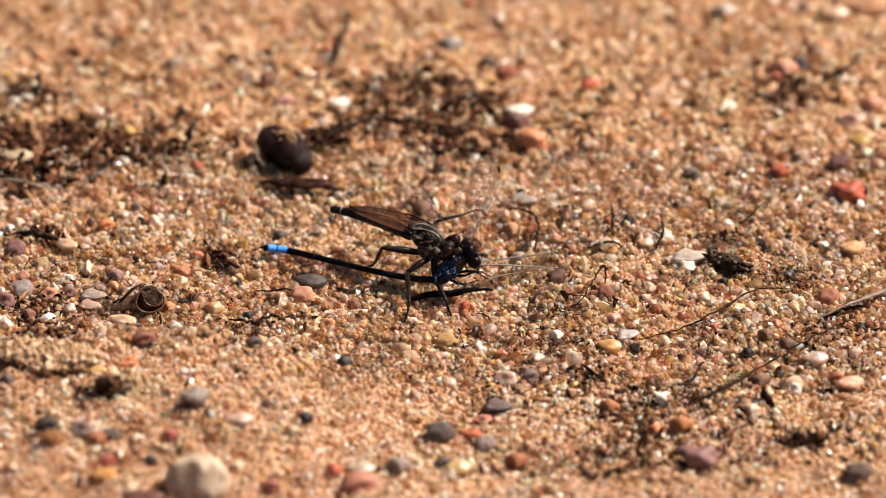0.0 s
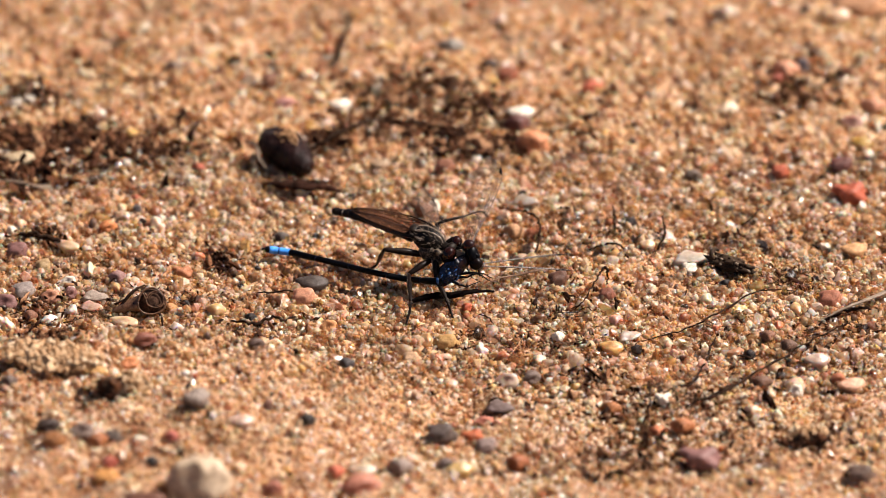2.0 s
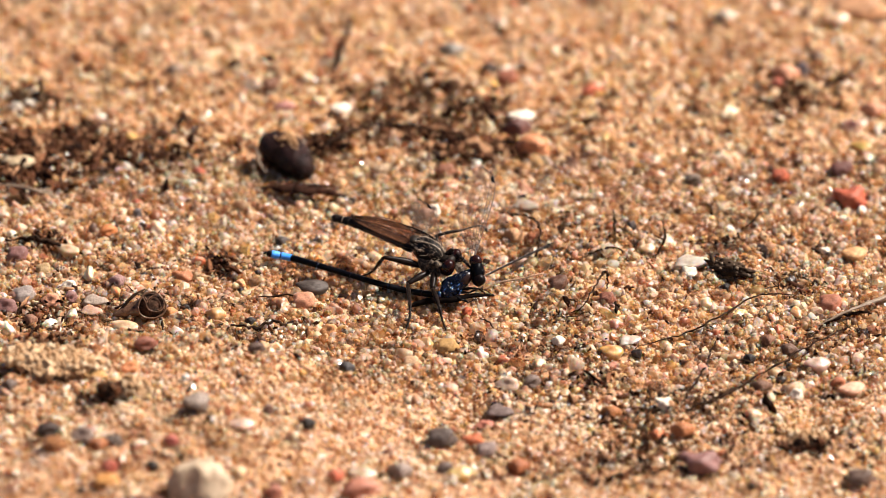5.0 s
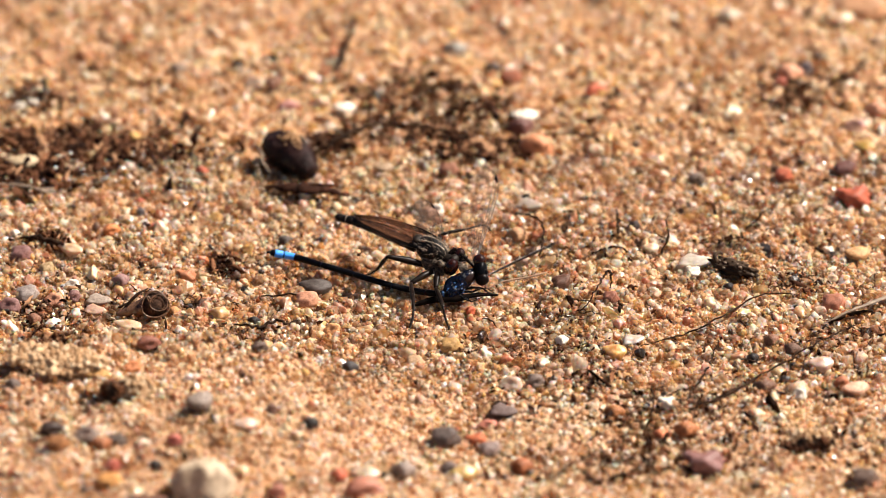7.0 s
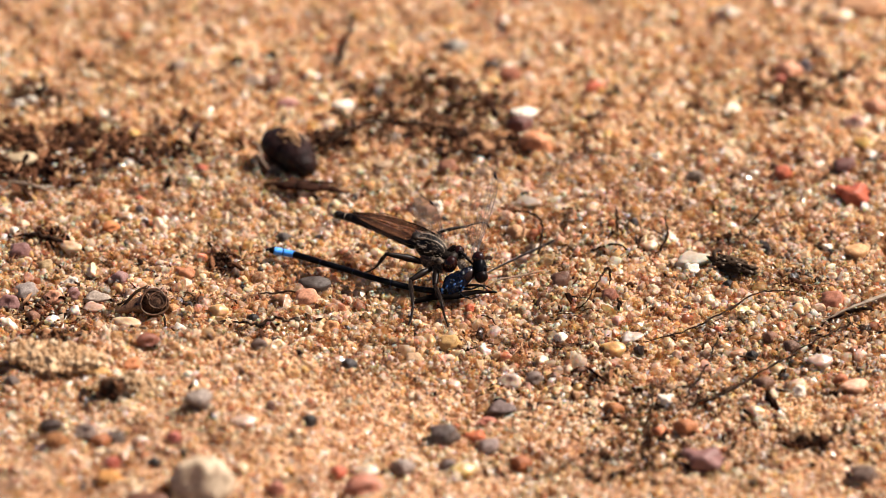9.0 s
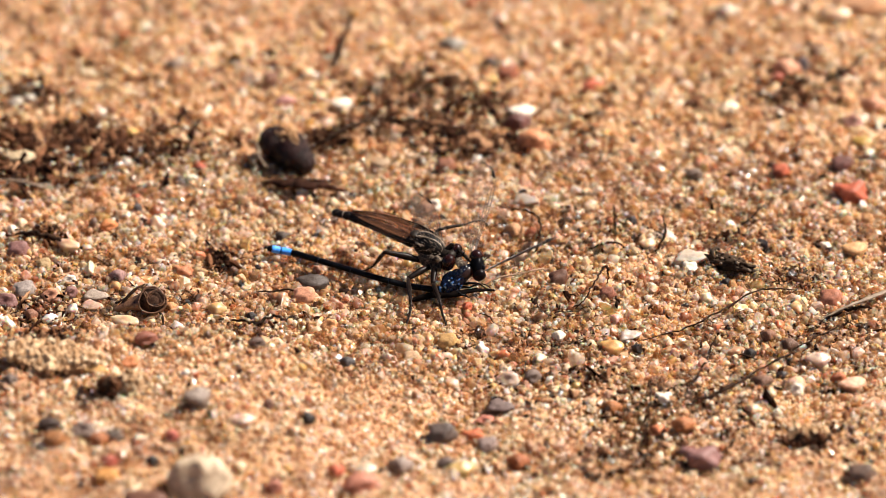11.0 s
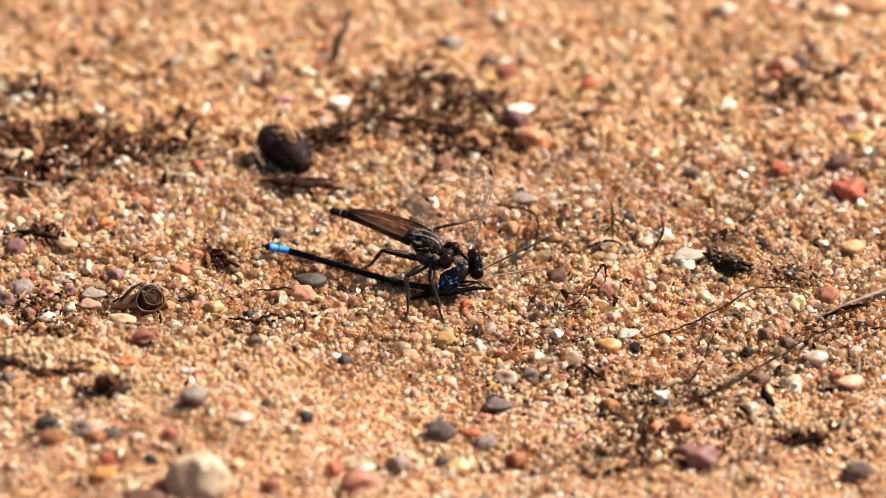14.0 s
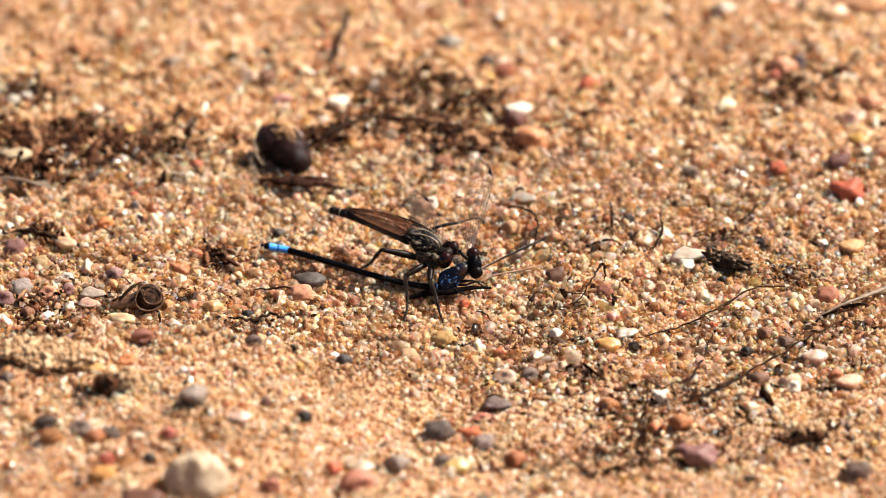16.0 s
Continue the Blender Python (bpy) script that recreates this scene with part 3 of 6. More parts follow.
    ((-26.57, -39.25), (1.5, 1.0, 0.9), (0.12, 0.075, 0.06), "small dark grey pebble on the crest of the bank", 2, 0, 0.3),
    ((-42.19, -39.57), (2.2, 1.2, 1.1), (0.24, 0.09, 0.06), "small maroon stone on the crest of the bank", 2, 0, 0.35),
    ((-60.15, -52.24), (1.0, 0.9, 0.8), (0.14, 0.10, 0.085), "small grey pebble on the sand bank", 0, 0, 0.3),
    ((-40.06, -82.18), (3.4, 2.2, 1.6), (0.15, 0.068, 0.045), "dull brown stone in the shade of a cream pebble", 3, 0, 0.3),
    ((51.59, 56.44), (2.0, 1.5, 1.5), PINK, "rounded pink pebble on far sand", 0, 0, 0.2),
    ((53.99, 58.17), (1.4, 1.2, 1.4), (0.10, 0.08, 0.09), "dark grey pebble beside a pink one", 2, 0, 0.2),
    ((22.10, 53.12), (2.2, 1.3, 1.2), (0.58, 0.15, 0.08), "flat orange-red stone on far sand", 2, 10, 0.35),
    ((49.59, 25.66), (1.3, 1.1, 1.1), (0.50, 0.13, 0.07), "small red pebble on open sand", 3, 0, 0.3),
    ((6.72, 60.25), (1.2, 1.0, 1.0), (0.06, 0.04, 0.03), "small dark pebble beside a brown one", 0, 0, 0.2),
    ((9.54, 57.27), (1.7, 1.3, 1.2), (0.34, 0.12, 0.07), "small maroon pebble on far sand", 3, 0, 0.3),
    ((64.02, 80.83), (4.4, 2.6, 2.2), (0.50, 0.27, 0.15), "large orange-brown stone on far sand", 3, 0, 0.3),
    ((60.21, 76.48), (2.2, 1.4, 1.3), CREAM, "pale cream pebble on far sand", 5, 0, 0.3),
    ((-55.75, 65.89), (1.5, 1.2, 1.1), (0.34, 0.14, 0.06), "small rust-brown pebble on far sand", 0, 0, 0.3),
    ((-41.23, 59.64), (1.3, 1.0, 0.9), (0.24, 0.17, 0.13), "small grey pebble on far sand", 0, 0, 0.3),
    ((-26.50, 54.57), (1.4, 1.1, 1.2), (0.22, 0.10, 0.06), "dark maroon pebble on far sand", 3, 30, 0.2),
    ((-29.35, 55.71), (1.4, 1.1, 0.9), (0.66, 0.52, 0.40), "pale grey-white pebble on far sand", 1, 0, 0.35),
    ((-24.41, 48.25), (2.2, 1.3, 1.1), (0.42, 0.20, 0.18), "flat purple-pink stone on far sand", 2, 0, 0.4),
    ((-15.85, 46.80), (1.7, 1.1, 1.1), WHITE, "small white pebble at the edge of dark litter", 5, 0, 0.35),
    ((0.95, 66.09), (1.9, 1.3, 1.2), (0.26, 0.23, 0.20), "small grey pebble on far sand", 0, 0, 0.35),
    ((43.44, 80.72), (1.8, 1.3, 1.2), (0.62, 0.56, 0.46), "pale grey pebble on far sand", 0, 0, 0.35),
    ((0.08, 27.04), (1.5, 1.2, 1.2), (0.30, 0.13, 0.08), "rust-brown pebble behind the insects", 3, 0, 0.35),
    ((0.92, 21.82), (1.2, 1.0, 0.9), (0.50, 0.26, 0.16), "orange-brown pebble behind the insects", 2, 0, 0.35),
    ((-9.74, 28.26), (1.5, 1.0, 0.9), (0.36, 0.24, 0.15), "smooth tan pebble at the edge of litter", 5, 0, 0.4),
    ((9.97, 6.03), (1.3, 1.2, 1.1), (0.46, 0.25, 0.13), "orange-brown pebble beside a curled fibre", 0, 0, 0.35),
    ((11.70, 14.75), (1.9, 1.2, 1.1), (0.50, 0.43, 0.36), "pale grey chip of quartz", 4, 0, 0.4),
    ((11.14, -1.23), (1.3, 1.1, 1.0), (0.62, 0.46, 0.34), "pale rounded quartz pebble on open sand", 0, 0, 0.4),
    ((0.32, -27.18), (1.6, 1.2, 1.1), (0.50, 0.30, 0.12), "amber quartz pebble on open sand", 3, 0, 0.4),
    ((-4.70, -32.56), (1.3, 1.1, 0.9), (0.56, 0.36, 0.22), "pinkish-tan pebble on open sand", 3, 0, 0.4),
    ((12.00, -36.55), (1.6, 1.2, 1.1), (0.18, 0.13, 0.11), "dark grey-brown pebble on open sand", 2, 0, 0.35),
    ((8.81, -38.08), (1.6, 1.3, 1.1), (0.66, 0.50, 0.40), "pale pink quartz pebble", 1, 0, 0.4),
    ((16.06, -24.71), (0.9, 0.8, 0.8), WHITE, "small white pebble in dark fibres", 0, 0, 0.3),
    ((-24.48, -55.84), (0.9, 0.8, 0.8), (0.16, 0.08, 0.06), "tiny dark brown pebble on the sand bank", 2, 0, 0.3),
    ((5.58, -49.21), (1.4, 1.0, 0.9), (0.62, 0.24, 0.17), "small coral-pink pebble on near sand", 1, 0, 0.35),
    ((7.57, -45.66), (1.9, 1.4, 1.2), (0.17, 0.12, 0.11), "dark grey stone on near sand", 4, 0, 0.35),
    ((61.77, 11.27), (1.0, 0.8, 0.8), (0.52, 0.28, 0.13), "small tan pebble on open sand", 3, 0, 0.35),
    ((36.49, 24.47), (1.6, 1.1, 1.0), (0.16, 0.115, 0.09), "small dark grey pebble on open sand", 2, 0, 0.4),
    ((-62.52, 49.34), (1.1, 0.8, 0.9), WHITE, "small white pebble beside a dark twig", 6, 0, 0.2),
    ((-64.91, 49.20), (1.3, 0.8, 0.8), WHITE, "small white pebble at the edge of litter", 1, 0, 0.3),
    ((57.06, -64.78), (2.0, 1.4, 1.3), (0.14, 0.09, 0.07), "dark brown pebble on near sand", 3, 0, 0.3),
    ((64.58, 47.26), (1.9, 1.3, 1.2), PINK, "rounded pink pebble on far sand", 0, -5, 0.33),
    ((61.18, 42.11), (1.6, 1.2, 1.1), (0.66, 0.42, 0.33), "pale pink pebble on far sand", 1, -14, 0.33),
    ((59.00, 28.51), (1.9, 1.2, 1.1), (0.16, 0.07, 0.06), "dark maroon pebble on far sand", 3, 10, 0.33),
    ((61.98, 34.66), (1.6, 1.1, 1), (0.62, 0.42, 0.12), "translucent yellow pebble on far sand", 5, -16, 0.33),
    ((50.06, 53.19), (1.3, 1, 1), (0.4, 0.11, 0.07), "small red pebble below a pink one", 2, -16, 0.33),
    ((-47.49, -67.02), (1.5, 1.1, 1), (0.3, 0.11, 0.045), "rust-brown pebble on the near bank", 0, 20, 0.33),
    ((-45.76, -72.05), (1.4, 1, 0.9), (0.36, 0.09, 0.06), "dark red pebble on the near bank", 2, 10, 0.33),
    ((-45.78, -75.47), (1.9, 1.4, 1.2), (0.62, 0.3, 0.1), "rounded orange pebble on the near bank", 3, -4, 0.33),
    ((-43.89, -44.59), (1.2, 0.9, 0.8), (0.58, 0.22, 0.09), "small orange-red pebble on the bank", 1, 26, 0.33),
    ((-48.66, -48.38), (2, 1.2, 1), (0.6, 0.35, 0.14), "flat amber pebble on the bank", 4, -15, 0.33),
    ((-37.50, -66.28), (1.2, 0.9, 0.8), (0.46, 0.14, 0.11), "small red pebble on the near bank", 2, -20, 0.33),
    ((-27.98, -61.85), (1.8, 1.2, 1), (0.72, 0.52, 0.42), "pale pink pebble on the near bank", 5, 5, 0.33),
    ((-53.15, -68.87), (1.6, 1.2, 1.1), (0.34, 0.15, 0.06), "rust-brown pebble under a black chip", 3, -5, 0.33),
    ((-28.16, -71.02), (1.1, 0.9, 0.9), CREAM, "small cream pebble on the near bank", 0, 20, 0.33),
    ((-23.49, -74.44), (1.6, 1.1, 1), (0.34, 0.13, 0.09), "red-brown pebble on the near bank", 2, -10, 0.33),
    ((3.79, -54.42), (1.6, 1, 0.9), (0.44, 0.12, 0.05), "small rust-red pebble on near sand", 6, 25, 0.33),
    ((1.97, -65.12), (1.9, 1.3, 1.1), (0.66, 0.47, 0.18), "pale yellow pebble on near sand", 5, 14, 0.33),
    ((5.89, -56.71), (1.6, 1.1, 1.1), (0.3, 0.22, 0.2), "dull grey pebble on near sand", 3, 14, 0.33),
    ((23.15, -44.35), (1.4, 1, 1), (0.36, 0.14, 0.05), "rust-brown pebble in dark fibres", 0, -10, 0.33),
    ((54.99, -37.81), (1.3, 1, 1), (0.4, 0.14, 0.07), "small rust-red pebble on open sand", 2, -10, 0.33),
    ((56.82, -40.56), (2, 1.3, 1.1), (0.66, 0.38, 0.26), "flat salmon-pink pebble on open sand", 5, 15, 0.33),
    ((48.56, -28.32), (1.2, 1, 0.9), (0.14, 0.075, 0.05), "small dark brown pebble on open sand", 0, -12, 0.33),
    ((49.17, -40.48), (1, 0.9, 0.9), WHITE, "small white pebble on open sand", 1, -14, 0.33),
    ((42.77, -46.54), (1.1, 0.9, 0.8), CREAM, "small cream pebble on near sand", 0, -10, 0.33),
    ((40.33, -9.52), (0.8, 0.7, 0.7), DARK, "small round black pebble below a seed case", 0, 11, 0.33),
    ((-60.42, -10.87), (1.7, 1.4, 1.2), (0.3, 0.25, 0.23), "smoky grey pebble half sunk in sand", 3, 24, 0.33),
    ((-62.77, -15.35), (1.6, 1.3, 1.2), PURPLE, "maroon pebble half sunk in sand", 1, 0, 0.33),
    ((-50.65, -15.59), (1.6, 1.1, 1), (0.68, 0.47, 0.37), "pinkish-white pebble in dark litter", 4, 0, 0.33),
    ((-47.16, -9.02), (1.2, 1, 1), (0.28, 0.16, 0.15), "small mauve pebble on open sand", 0, 22, 0.33),
]
for plan, size, tint, text, form, turn, sunk in STONES:
    pebble(plan, size, tint, text, form, turn, sunk, group="pebbles on the sand")


def dark_pebble():
    """A glossy dark stone leaning down to one end, with sand stuck on its shoulder."""
    c = Vector((-23.38, 27.15, 2.17))
    spine = [Vector(q) for q in ((-26.70, 29.95, 2.81), (-25.34, 29.05, 2.89), (-23.48, 28.19, 2.39), (-21.73, 24.56, 2.66), (-20.30, 23.20, 1.39))]
    girth = [2.0, 2.75, 2.95, 2.4, 1.4]
    top = thing("pebble", "glossy dark brown pebble with grit stuck on top", "pebble", c, "pebbles on the sand")
    part("stone", tube(bmesh.new(), spine, girth, 20, 5, 0.95, origin=c, rough=0.07), GLOSSY_STONE, top)
    rng = random.Random(3)
    for k in range(34):
        f = rng.uniform(0.9, 2.7)
        w = rng.gauss(0.35, 0.45)
        i = int(f)
        q = spine[i].lerp(spine[i + 1], f - i)
        g = girth[i] + (girth[i + 1] - girth[i]) * (f - i)
        q = q + Vector((0.1, -math.sin(w), math.cos(w))).normalized() * g * 1.03 - c
        r = rng.uniform(0.18, 0.5)
        part("grit", blob_bm((r * 1.3, r, r * 0.8), 1, 0.3, 1.2, k, 3, q), CAKED_GRAINS, top)
    return top


def oriented(ax, up=(0, 0, 1)):
    """A turn that takes x to ax and keeps z towards up."""
    x = Vector(ax).normalized()
    y = Vector(up).cross(x).normalized()
    return Matrix((x, y, x.cross(y))).transposed()


GLOSSY_STONE = mottled("glossy_dark_stone", (0.006, 0.0025, 0.002), (0.034, 0.013, 0.010), 700.0, 0.22, 0.16, bump=0.9, bump_mm=0.3)
dark_pebble()


# lumps of quartz lying among the coarse grains
QUARTZ_KINDS = [
    ((0.86, 0.68, 0.48), "pale amber quartz pebble lying in coarse sand"), ((0.72, 0.46, 0.24), "clear amber quartz pebble lying in coarse sand"),
    ((0.92, 0.84, 0.72), "milky white quartz pebble lying in coarse sand"), ((0.78, 0.52, 0.38), "pink quartz pebble lying in coarse sand"),
    ((0.52, 0.30, 0.17), "smoky brown quartz pebble lying in coarse sand"), ((0.62, 0.24, 0.12), "rust-stained quartz pebble lying in coarse sand"),
    ((0.38, 0.25, 0.17), "dark smoky quartz pebble lying in coarse sand"), ((0.80, 0.60, 0.28), "yellow quartz pebble lying in coarse sand")]
rng = random.Random(23)
for k in range(150):
    x, y = rng.uniform(-63, 63), rng.uniform(-36, 34)
    if abs(x) < 26 and -26 < y < 2 and rng.random() < 0.6:
        continue
    r = 0.62 * math.exp(rng.gauss(0, 0.28))
    tint, text = QUARTZ_KINDS[min(7, int(rng.random() ** 1.5 * 8))]
    ob = new("quartz_pebble", LUMPS[rng.randrange(8)])
    ob.matrix_world = pose(x * MM, y * MM, (rise(x, y) + r * 0.3) * MM, rng.uniform(-40, 40), rng.uniform(-40, 40), rng.uniform(0, 360)) @ Matrix.Diagonal((r * rng.uniform(0.9, 1.5), r, r * rng.uniform(0.7, 1.0), 1))
    ob.color = (*tint, 1)
    tagged(ob, text, "pebble", "quartz pebbles in the sand")


# ---- roots, straws and rotted litter ----
def fibre(name, label, category, points, radii, material, sides=7, flat=1.0, rough=0.5, forks=(), steps=5):
    """A root, stalk or straw lying on the sand; forks are side shoots of their own."""
    lift = Vector((0, 0, 0.5))
    radii = [0.78 * r for r in radii]
    points = [Vector(p) + lift * (0 if i in (0, len(points) - 1) else 1) for i, p in enumerate(points)]
    o = points[0]
    me = bpy.data.meshes.new(name)
    # old roots are never smooth: small kinks and knots along the way
    path = spline(points, steps)
    kink = 0.04 if material in (STRAW, PINK_STRAW, BLACK_BARK) else 0.12 if material is RED_BARK else 0.35 * max(radii) + 0.05
    path = [q + Vector((random.gauss(0, kink), random.gauss(0, kink), random.gauss(0, 0.6 * kink))) * (0 if i in (0, len(path) - 1) else 1) for i, q in enumerate(path)]
    knot = (0.9, 1.1) if kink < 0.1 else (0.65, 1.25)
    girth = [float(np.interp(i / (len(path) - 1) * (len(radii) - 1), range(len(radii)), radii)) * random.uniform(*knot) for i in range(len(path))]
    bm = tube(bmesh.new(), path, girth, sides, 2, flat, origin=o, rough=rough)
    bm.to_mesh(me)
    bm.free()
    me.materials.append(material)
    me.shade_smooth()
    ob = new(name, me)
    ob.location = Vector(o) * MM
    for f in forks:
        part("shoot", tube(bmesh.new(), f, [radii[0] * 0.6, radii[-1] * 0.5], 6, 4, origin=o, rough=rough), material, ob)
    return tagged(ob, label, category)


fibre("root", "long thin dark root lying across the sand", "root",
      [(26.91, -27.65, -0.08), (30.17, -25.87, -0.23), (33.84, -23.69, -0.33), (37.47, -22.70, 0.96), (40.84, -18.26, 0.66), (44.22, -14.39, 0.59), (47.10, -13.22, 0.42), (50.13, -12.54, 0.51)],
      [0.09, 0.12, 0.14, 0.18, 0.18, 0.16, 0.13, 0.08], TWIG,
      forks=([(37.47, -22.70, 0.96), (39.44, -23.91, 0.80), (41.46, -23.39, 0.88)], [(40.84, -18.26, 0.66), (43.33, -20.62, 1.21), (45.82, -19.24, 0.09)]))
fibre("root", "long grey-brown root with a thick end in dark fibres", "root",
      [(31.60, -46.60, -0.30), (35.96, -45.46, 0.51), (40.04, -41.41, 0.24), (43.37, -37.29, 0.13), (47.51, -33.04, 0.32), (51.23, -29.71, 0.95), (54.97, -26.41, 1.24), (57.62, -22.05, 0.33)],
      [0.2, 0.3, 0.3, 0.24, 0.2, 0.18, 0.15, 0.09], TWIG,
      forks=([(35.96, -45.46, 0.51), (38.37, -43.70, 0.97), (39.72, -39.28, 0.14)],))
fibre("straw", "split pale dry straw lying on the sand", "straw",
      [(53.42, -21.95, 0.83), (56.85, -20.60, 1.47), (60.17, -18.51, 1.71), (63.42, -15.37, 1.39), (67.84, -11.70, 1.35)], [0.15, 0.32, 0.46, 0.55, 0.55], STRAW, flat=0.6, rough=0.3)
fibre("root", "dark rootlet under a pale straw", "root",
      [(53.76, -21.76, 0.54), (56.10, -20.00, 0.50), (59.36, -19.26, 0.65), (62.67, -17.99, 0.06)], [0.3, 0.4, 0.3, 0.15], TWIG)
fibre("fibre", "curled black plant fibre standing off the sand", "fibre",
      [(9.03, 12.11, 0.97), (9.82, 8.96, 1.78), (11.61, 6.28, 2.91), (13.15, 4.40, 3.06), (13.86, 1.90, 2.61), (13.59, -1.00, 2.01), (13.00, -2.83, 0.86), (12.25, -4.31, 0.35)],
      [0.14, 0.2, 0.22, 0.24, 0.24, 0.22, 0.2, 0.12], TWIG, rough=0.15)
fibre("straw", "thin tan straw beside the insects", "straw",
      [(4.96, -10.35, -0.11), (7.81, -9.08, 0.13), (10.67, -8.17, 0.19), (13.12, -7.36, 0.50), (15.59, -5.52, 0.07)], [0.1, 0.17, 0.19, 0.16, 0.08], PINK_STRAW, rough=0.2,
      forks=([(7.81, -9.08, 0.13), (10.27, -7.40, 0.52), (12.32, -5.49, 0.24)],))
fibre("fibre", "short dark plant fibre on the sand", "fibre", [(20.82, -0.08, 0.41), (22.61, -0.76, 1.15), (24.64, -1.08, 1.41), (26.52, -1.52, 1.09)], [0.12, 0.24, 0.25, 0.12], TWIG)
fibre("root", "thin upright dark rootlet with forked foot", "root",
      [(38.28, -27.34, 0.84), (37.57, -29.91, 0.15), (36.79, -34.21, 0.42), (35.40, -38.07, 0.38), (33.82, -42.90, 0.52), (32.86, -44.01, -0.30)], [0.14, 0.2, 0.22, 0.24, 0.2, 0.12], TWIG,
      forks=([(35.40, -38.07, 0.38), (37.21, -36.24, -0.00), (38.51, -35.24, -0.10)],))
fibre("root", "thin bent rootlet in dark fibres", "root", [(28.37, -39.78, 0.42), (28.64, -44.70, 0.62), (28.27, -47.32, -0.17), (27.36, -49.77, -1.23)], [0.12, 0.18, 0.18, 0.12], TWIG)
fibre("fibre", "short red-brown plant fibre on the sand", "fibre", [(39.88, -30.52, -0.61), (41.95, -32.55, 0.24), (44.20, -32.18, -0.24)], [0.1, 0.16, 0.1], TWIG)
fibre("root", "thin bent rootlet on open sand", "root", [(42.63, 8.63, -0.38), (44.68, 8.85, 0.44), (46.40, 10.88, 1.24), (48.33, 15.17, 0.31)], [0.12, 0.18, 0.16, 0.1], TWIG,
      forks=([(44.68, 8.85, 0.44), (47.81, 10.59, 0.27), (50.91, 12.97, -0.42)],))
fibre("root", "angular dark rootlet bent over like a hoop", "root",
      [(17.78, -17.22, 0.28), (19.04, -18.62, 0.85), (20.34, -17.62, 2.15), (21.34, -15.32, 2.74), (22.39, -11.38, 2.47), (23.22, -10.28, 2.61), (23.47, -10.64, 1.15), (23.25, -10.24, 0.01)],
      [0.1, 0.14, 0.13, 0.14, 0.18, 0.3, 0.2, 0.1], TWIG, forks=([(20.34, -17.62, 2.15), (18.76, -15.95, 1.24), (18.11, -16.11, 0.60)],))
fibre("fibre", "short black chip of plant fibre", "fibre", [(24.40, -16.64, 1.62), (24.55, -17.77, 0.85), (24.12, -19.05, 0.17)], [0.2, 0.34, 0.16], TWIG)
fibre("root", "forked dark rootlet on the sand", "root",
      [(-30.51, -21.56, 0.43), (-28.42, -24.36, 1.22), (-26.43, -23.86, 0.77), (-24.44, -22.56, 1.16), (-22.81, -23.78, 1.27), (-21.44, -20.10, 0.56)], [0.14, 0.24, 0.3, 0.26, 0.24, 0.12], TWIG,
      forks=([(-26.43, -23.86, 0.77), (-25.41, -22.01, 1.59), (-24.98, -16.89, -0.09)], [(-28.42, -24.36, 1.22), (-29.59, -25.57, 0.97), (-30.84, -24.52, 0.12)]))
fibre("straw", "two-stranded grey straw on dark litter", "straw", [(-67.01, 20.14, 1.09), (-63.17, 18.58, 1.34), (-60.20, 17.35, 1.23), (-57.11, 18.11, 0.08)], [0.3, 0.34, 0.28, 0.14], STRAW,
      forks=([(-63.17, 18.58, 1.34), (-59.44, 18.80, 1.23), (-57.66, 19.44, 0.33)],))
fibre("fibre", "thin dark plant fibre beside a pink pebble", "fibre", [(-26.90, -13.88, 0.86), (-24.64, -13.44, 0.26), (-21.40, -13.59, 0.52), (-20.48, -10.89, -0.10)], [0.1, 0.18, 0.18, 0.1], TWIG)
fibre("root", "arched dark root rising from litter", "root",
      [(-20.11, 29.6, 1.2), (-17.59, 30.0, 2.7), (-15.51, 31.6, 3.1), (-13.00, 34.2, 2.9), (-10.50, 37.3, 2.1), (-6.8, 37.6, 1.9), (-2.0, 36.2, 1.8), (3.0, 35.0, 1.6)], [0.25, 0.4, 0.46, 0.44, 0.4, 0.34, 0.3, 0.2], TWIG)
fibre("root", "thin twig reaching out of litter over open sand", "root",
      [(6.42, 35.99, 0.09), (10.20, 34.12, 0.77), (14.04, 37.47, 0.09), (18.28, 38.21, 0.00), (22.42, 33.77, 1.23), (26.70, 35.92, -0.16)], [0.3, 0.28, 0.22, 0.2, 0.16, 0.1], TWIG)
fibre("fibre", "thin black plant fibre in front of the insects", "fibre", [(4.36, -19.33, 0.14), (5.96, -21.72, 0.70), (7.24, -22.03, -0.23)], [0.1, 0.14, 0.08], TWIG)
fibre("root", "upright dry stalk on open sand", "root", [(24.58, 3.55, 0.81), (24.69, 5.39, 2.35), (24.40, 8.14, 3.42)], [0.26, 0.24, 0.14], TWIG)
fibre("root", "upright dry stalk beside a cream pebble", "root", [(30.81, -0.77, 0.50), (31.81, 0.91, 2.21), (31.73, 4.44, 2.85), (32.53, 9.39, 2.39)], [0.26, 0.22, 0.18, 0.1], TWIG,
      forks=([(31.81, 0.91, 2.21), (30.02, 1.90, 2.80), (29.51, 7.18, 1.41)],))
fibre("bark_sliver", "dark red-brown sliver of bark below a dark pebble", "bark",
      [(-26.90, 21.2, 0.3), (-24.06, 18.4, 1.2), (-21.15, 18.0, 1.1), (-18.25, 18.3, 0.8), (-14.6, 17.06, 0.7)], [0.5, 1.3, 1.5, 1.2, 0.5], RED_BARK, flat=0.5, rough=0.25,
      forks=([(-23.2, 20.6, 1.2), (-20.2, 19.9, 1.4), (-16.4, 20.3, 0.9)],))
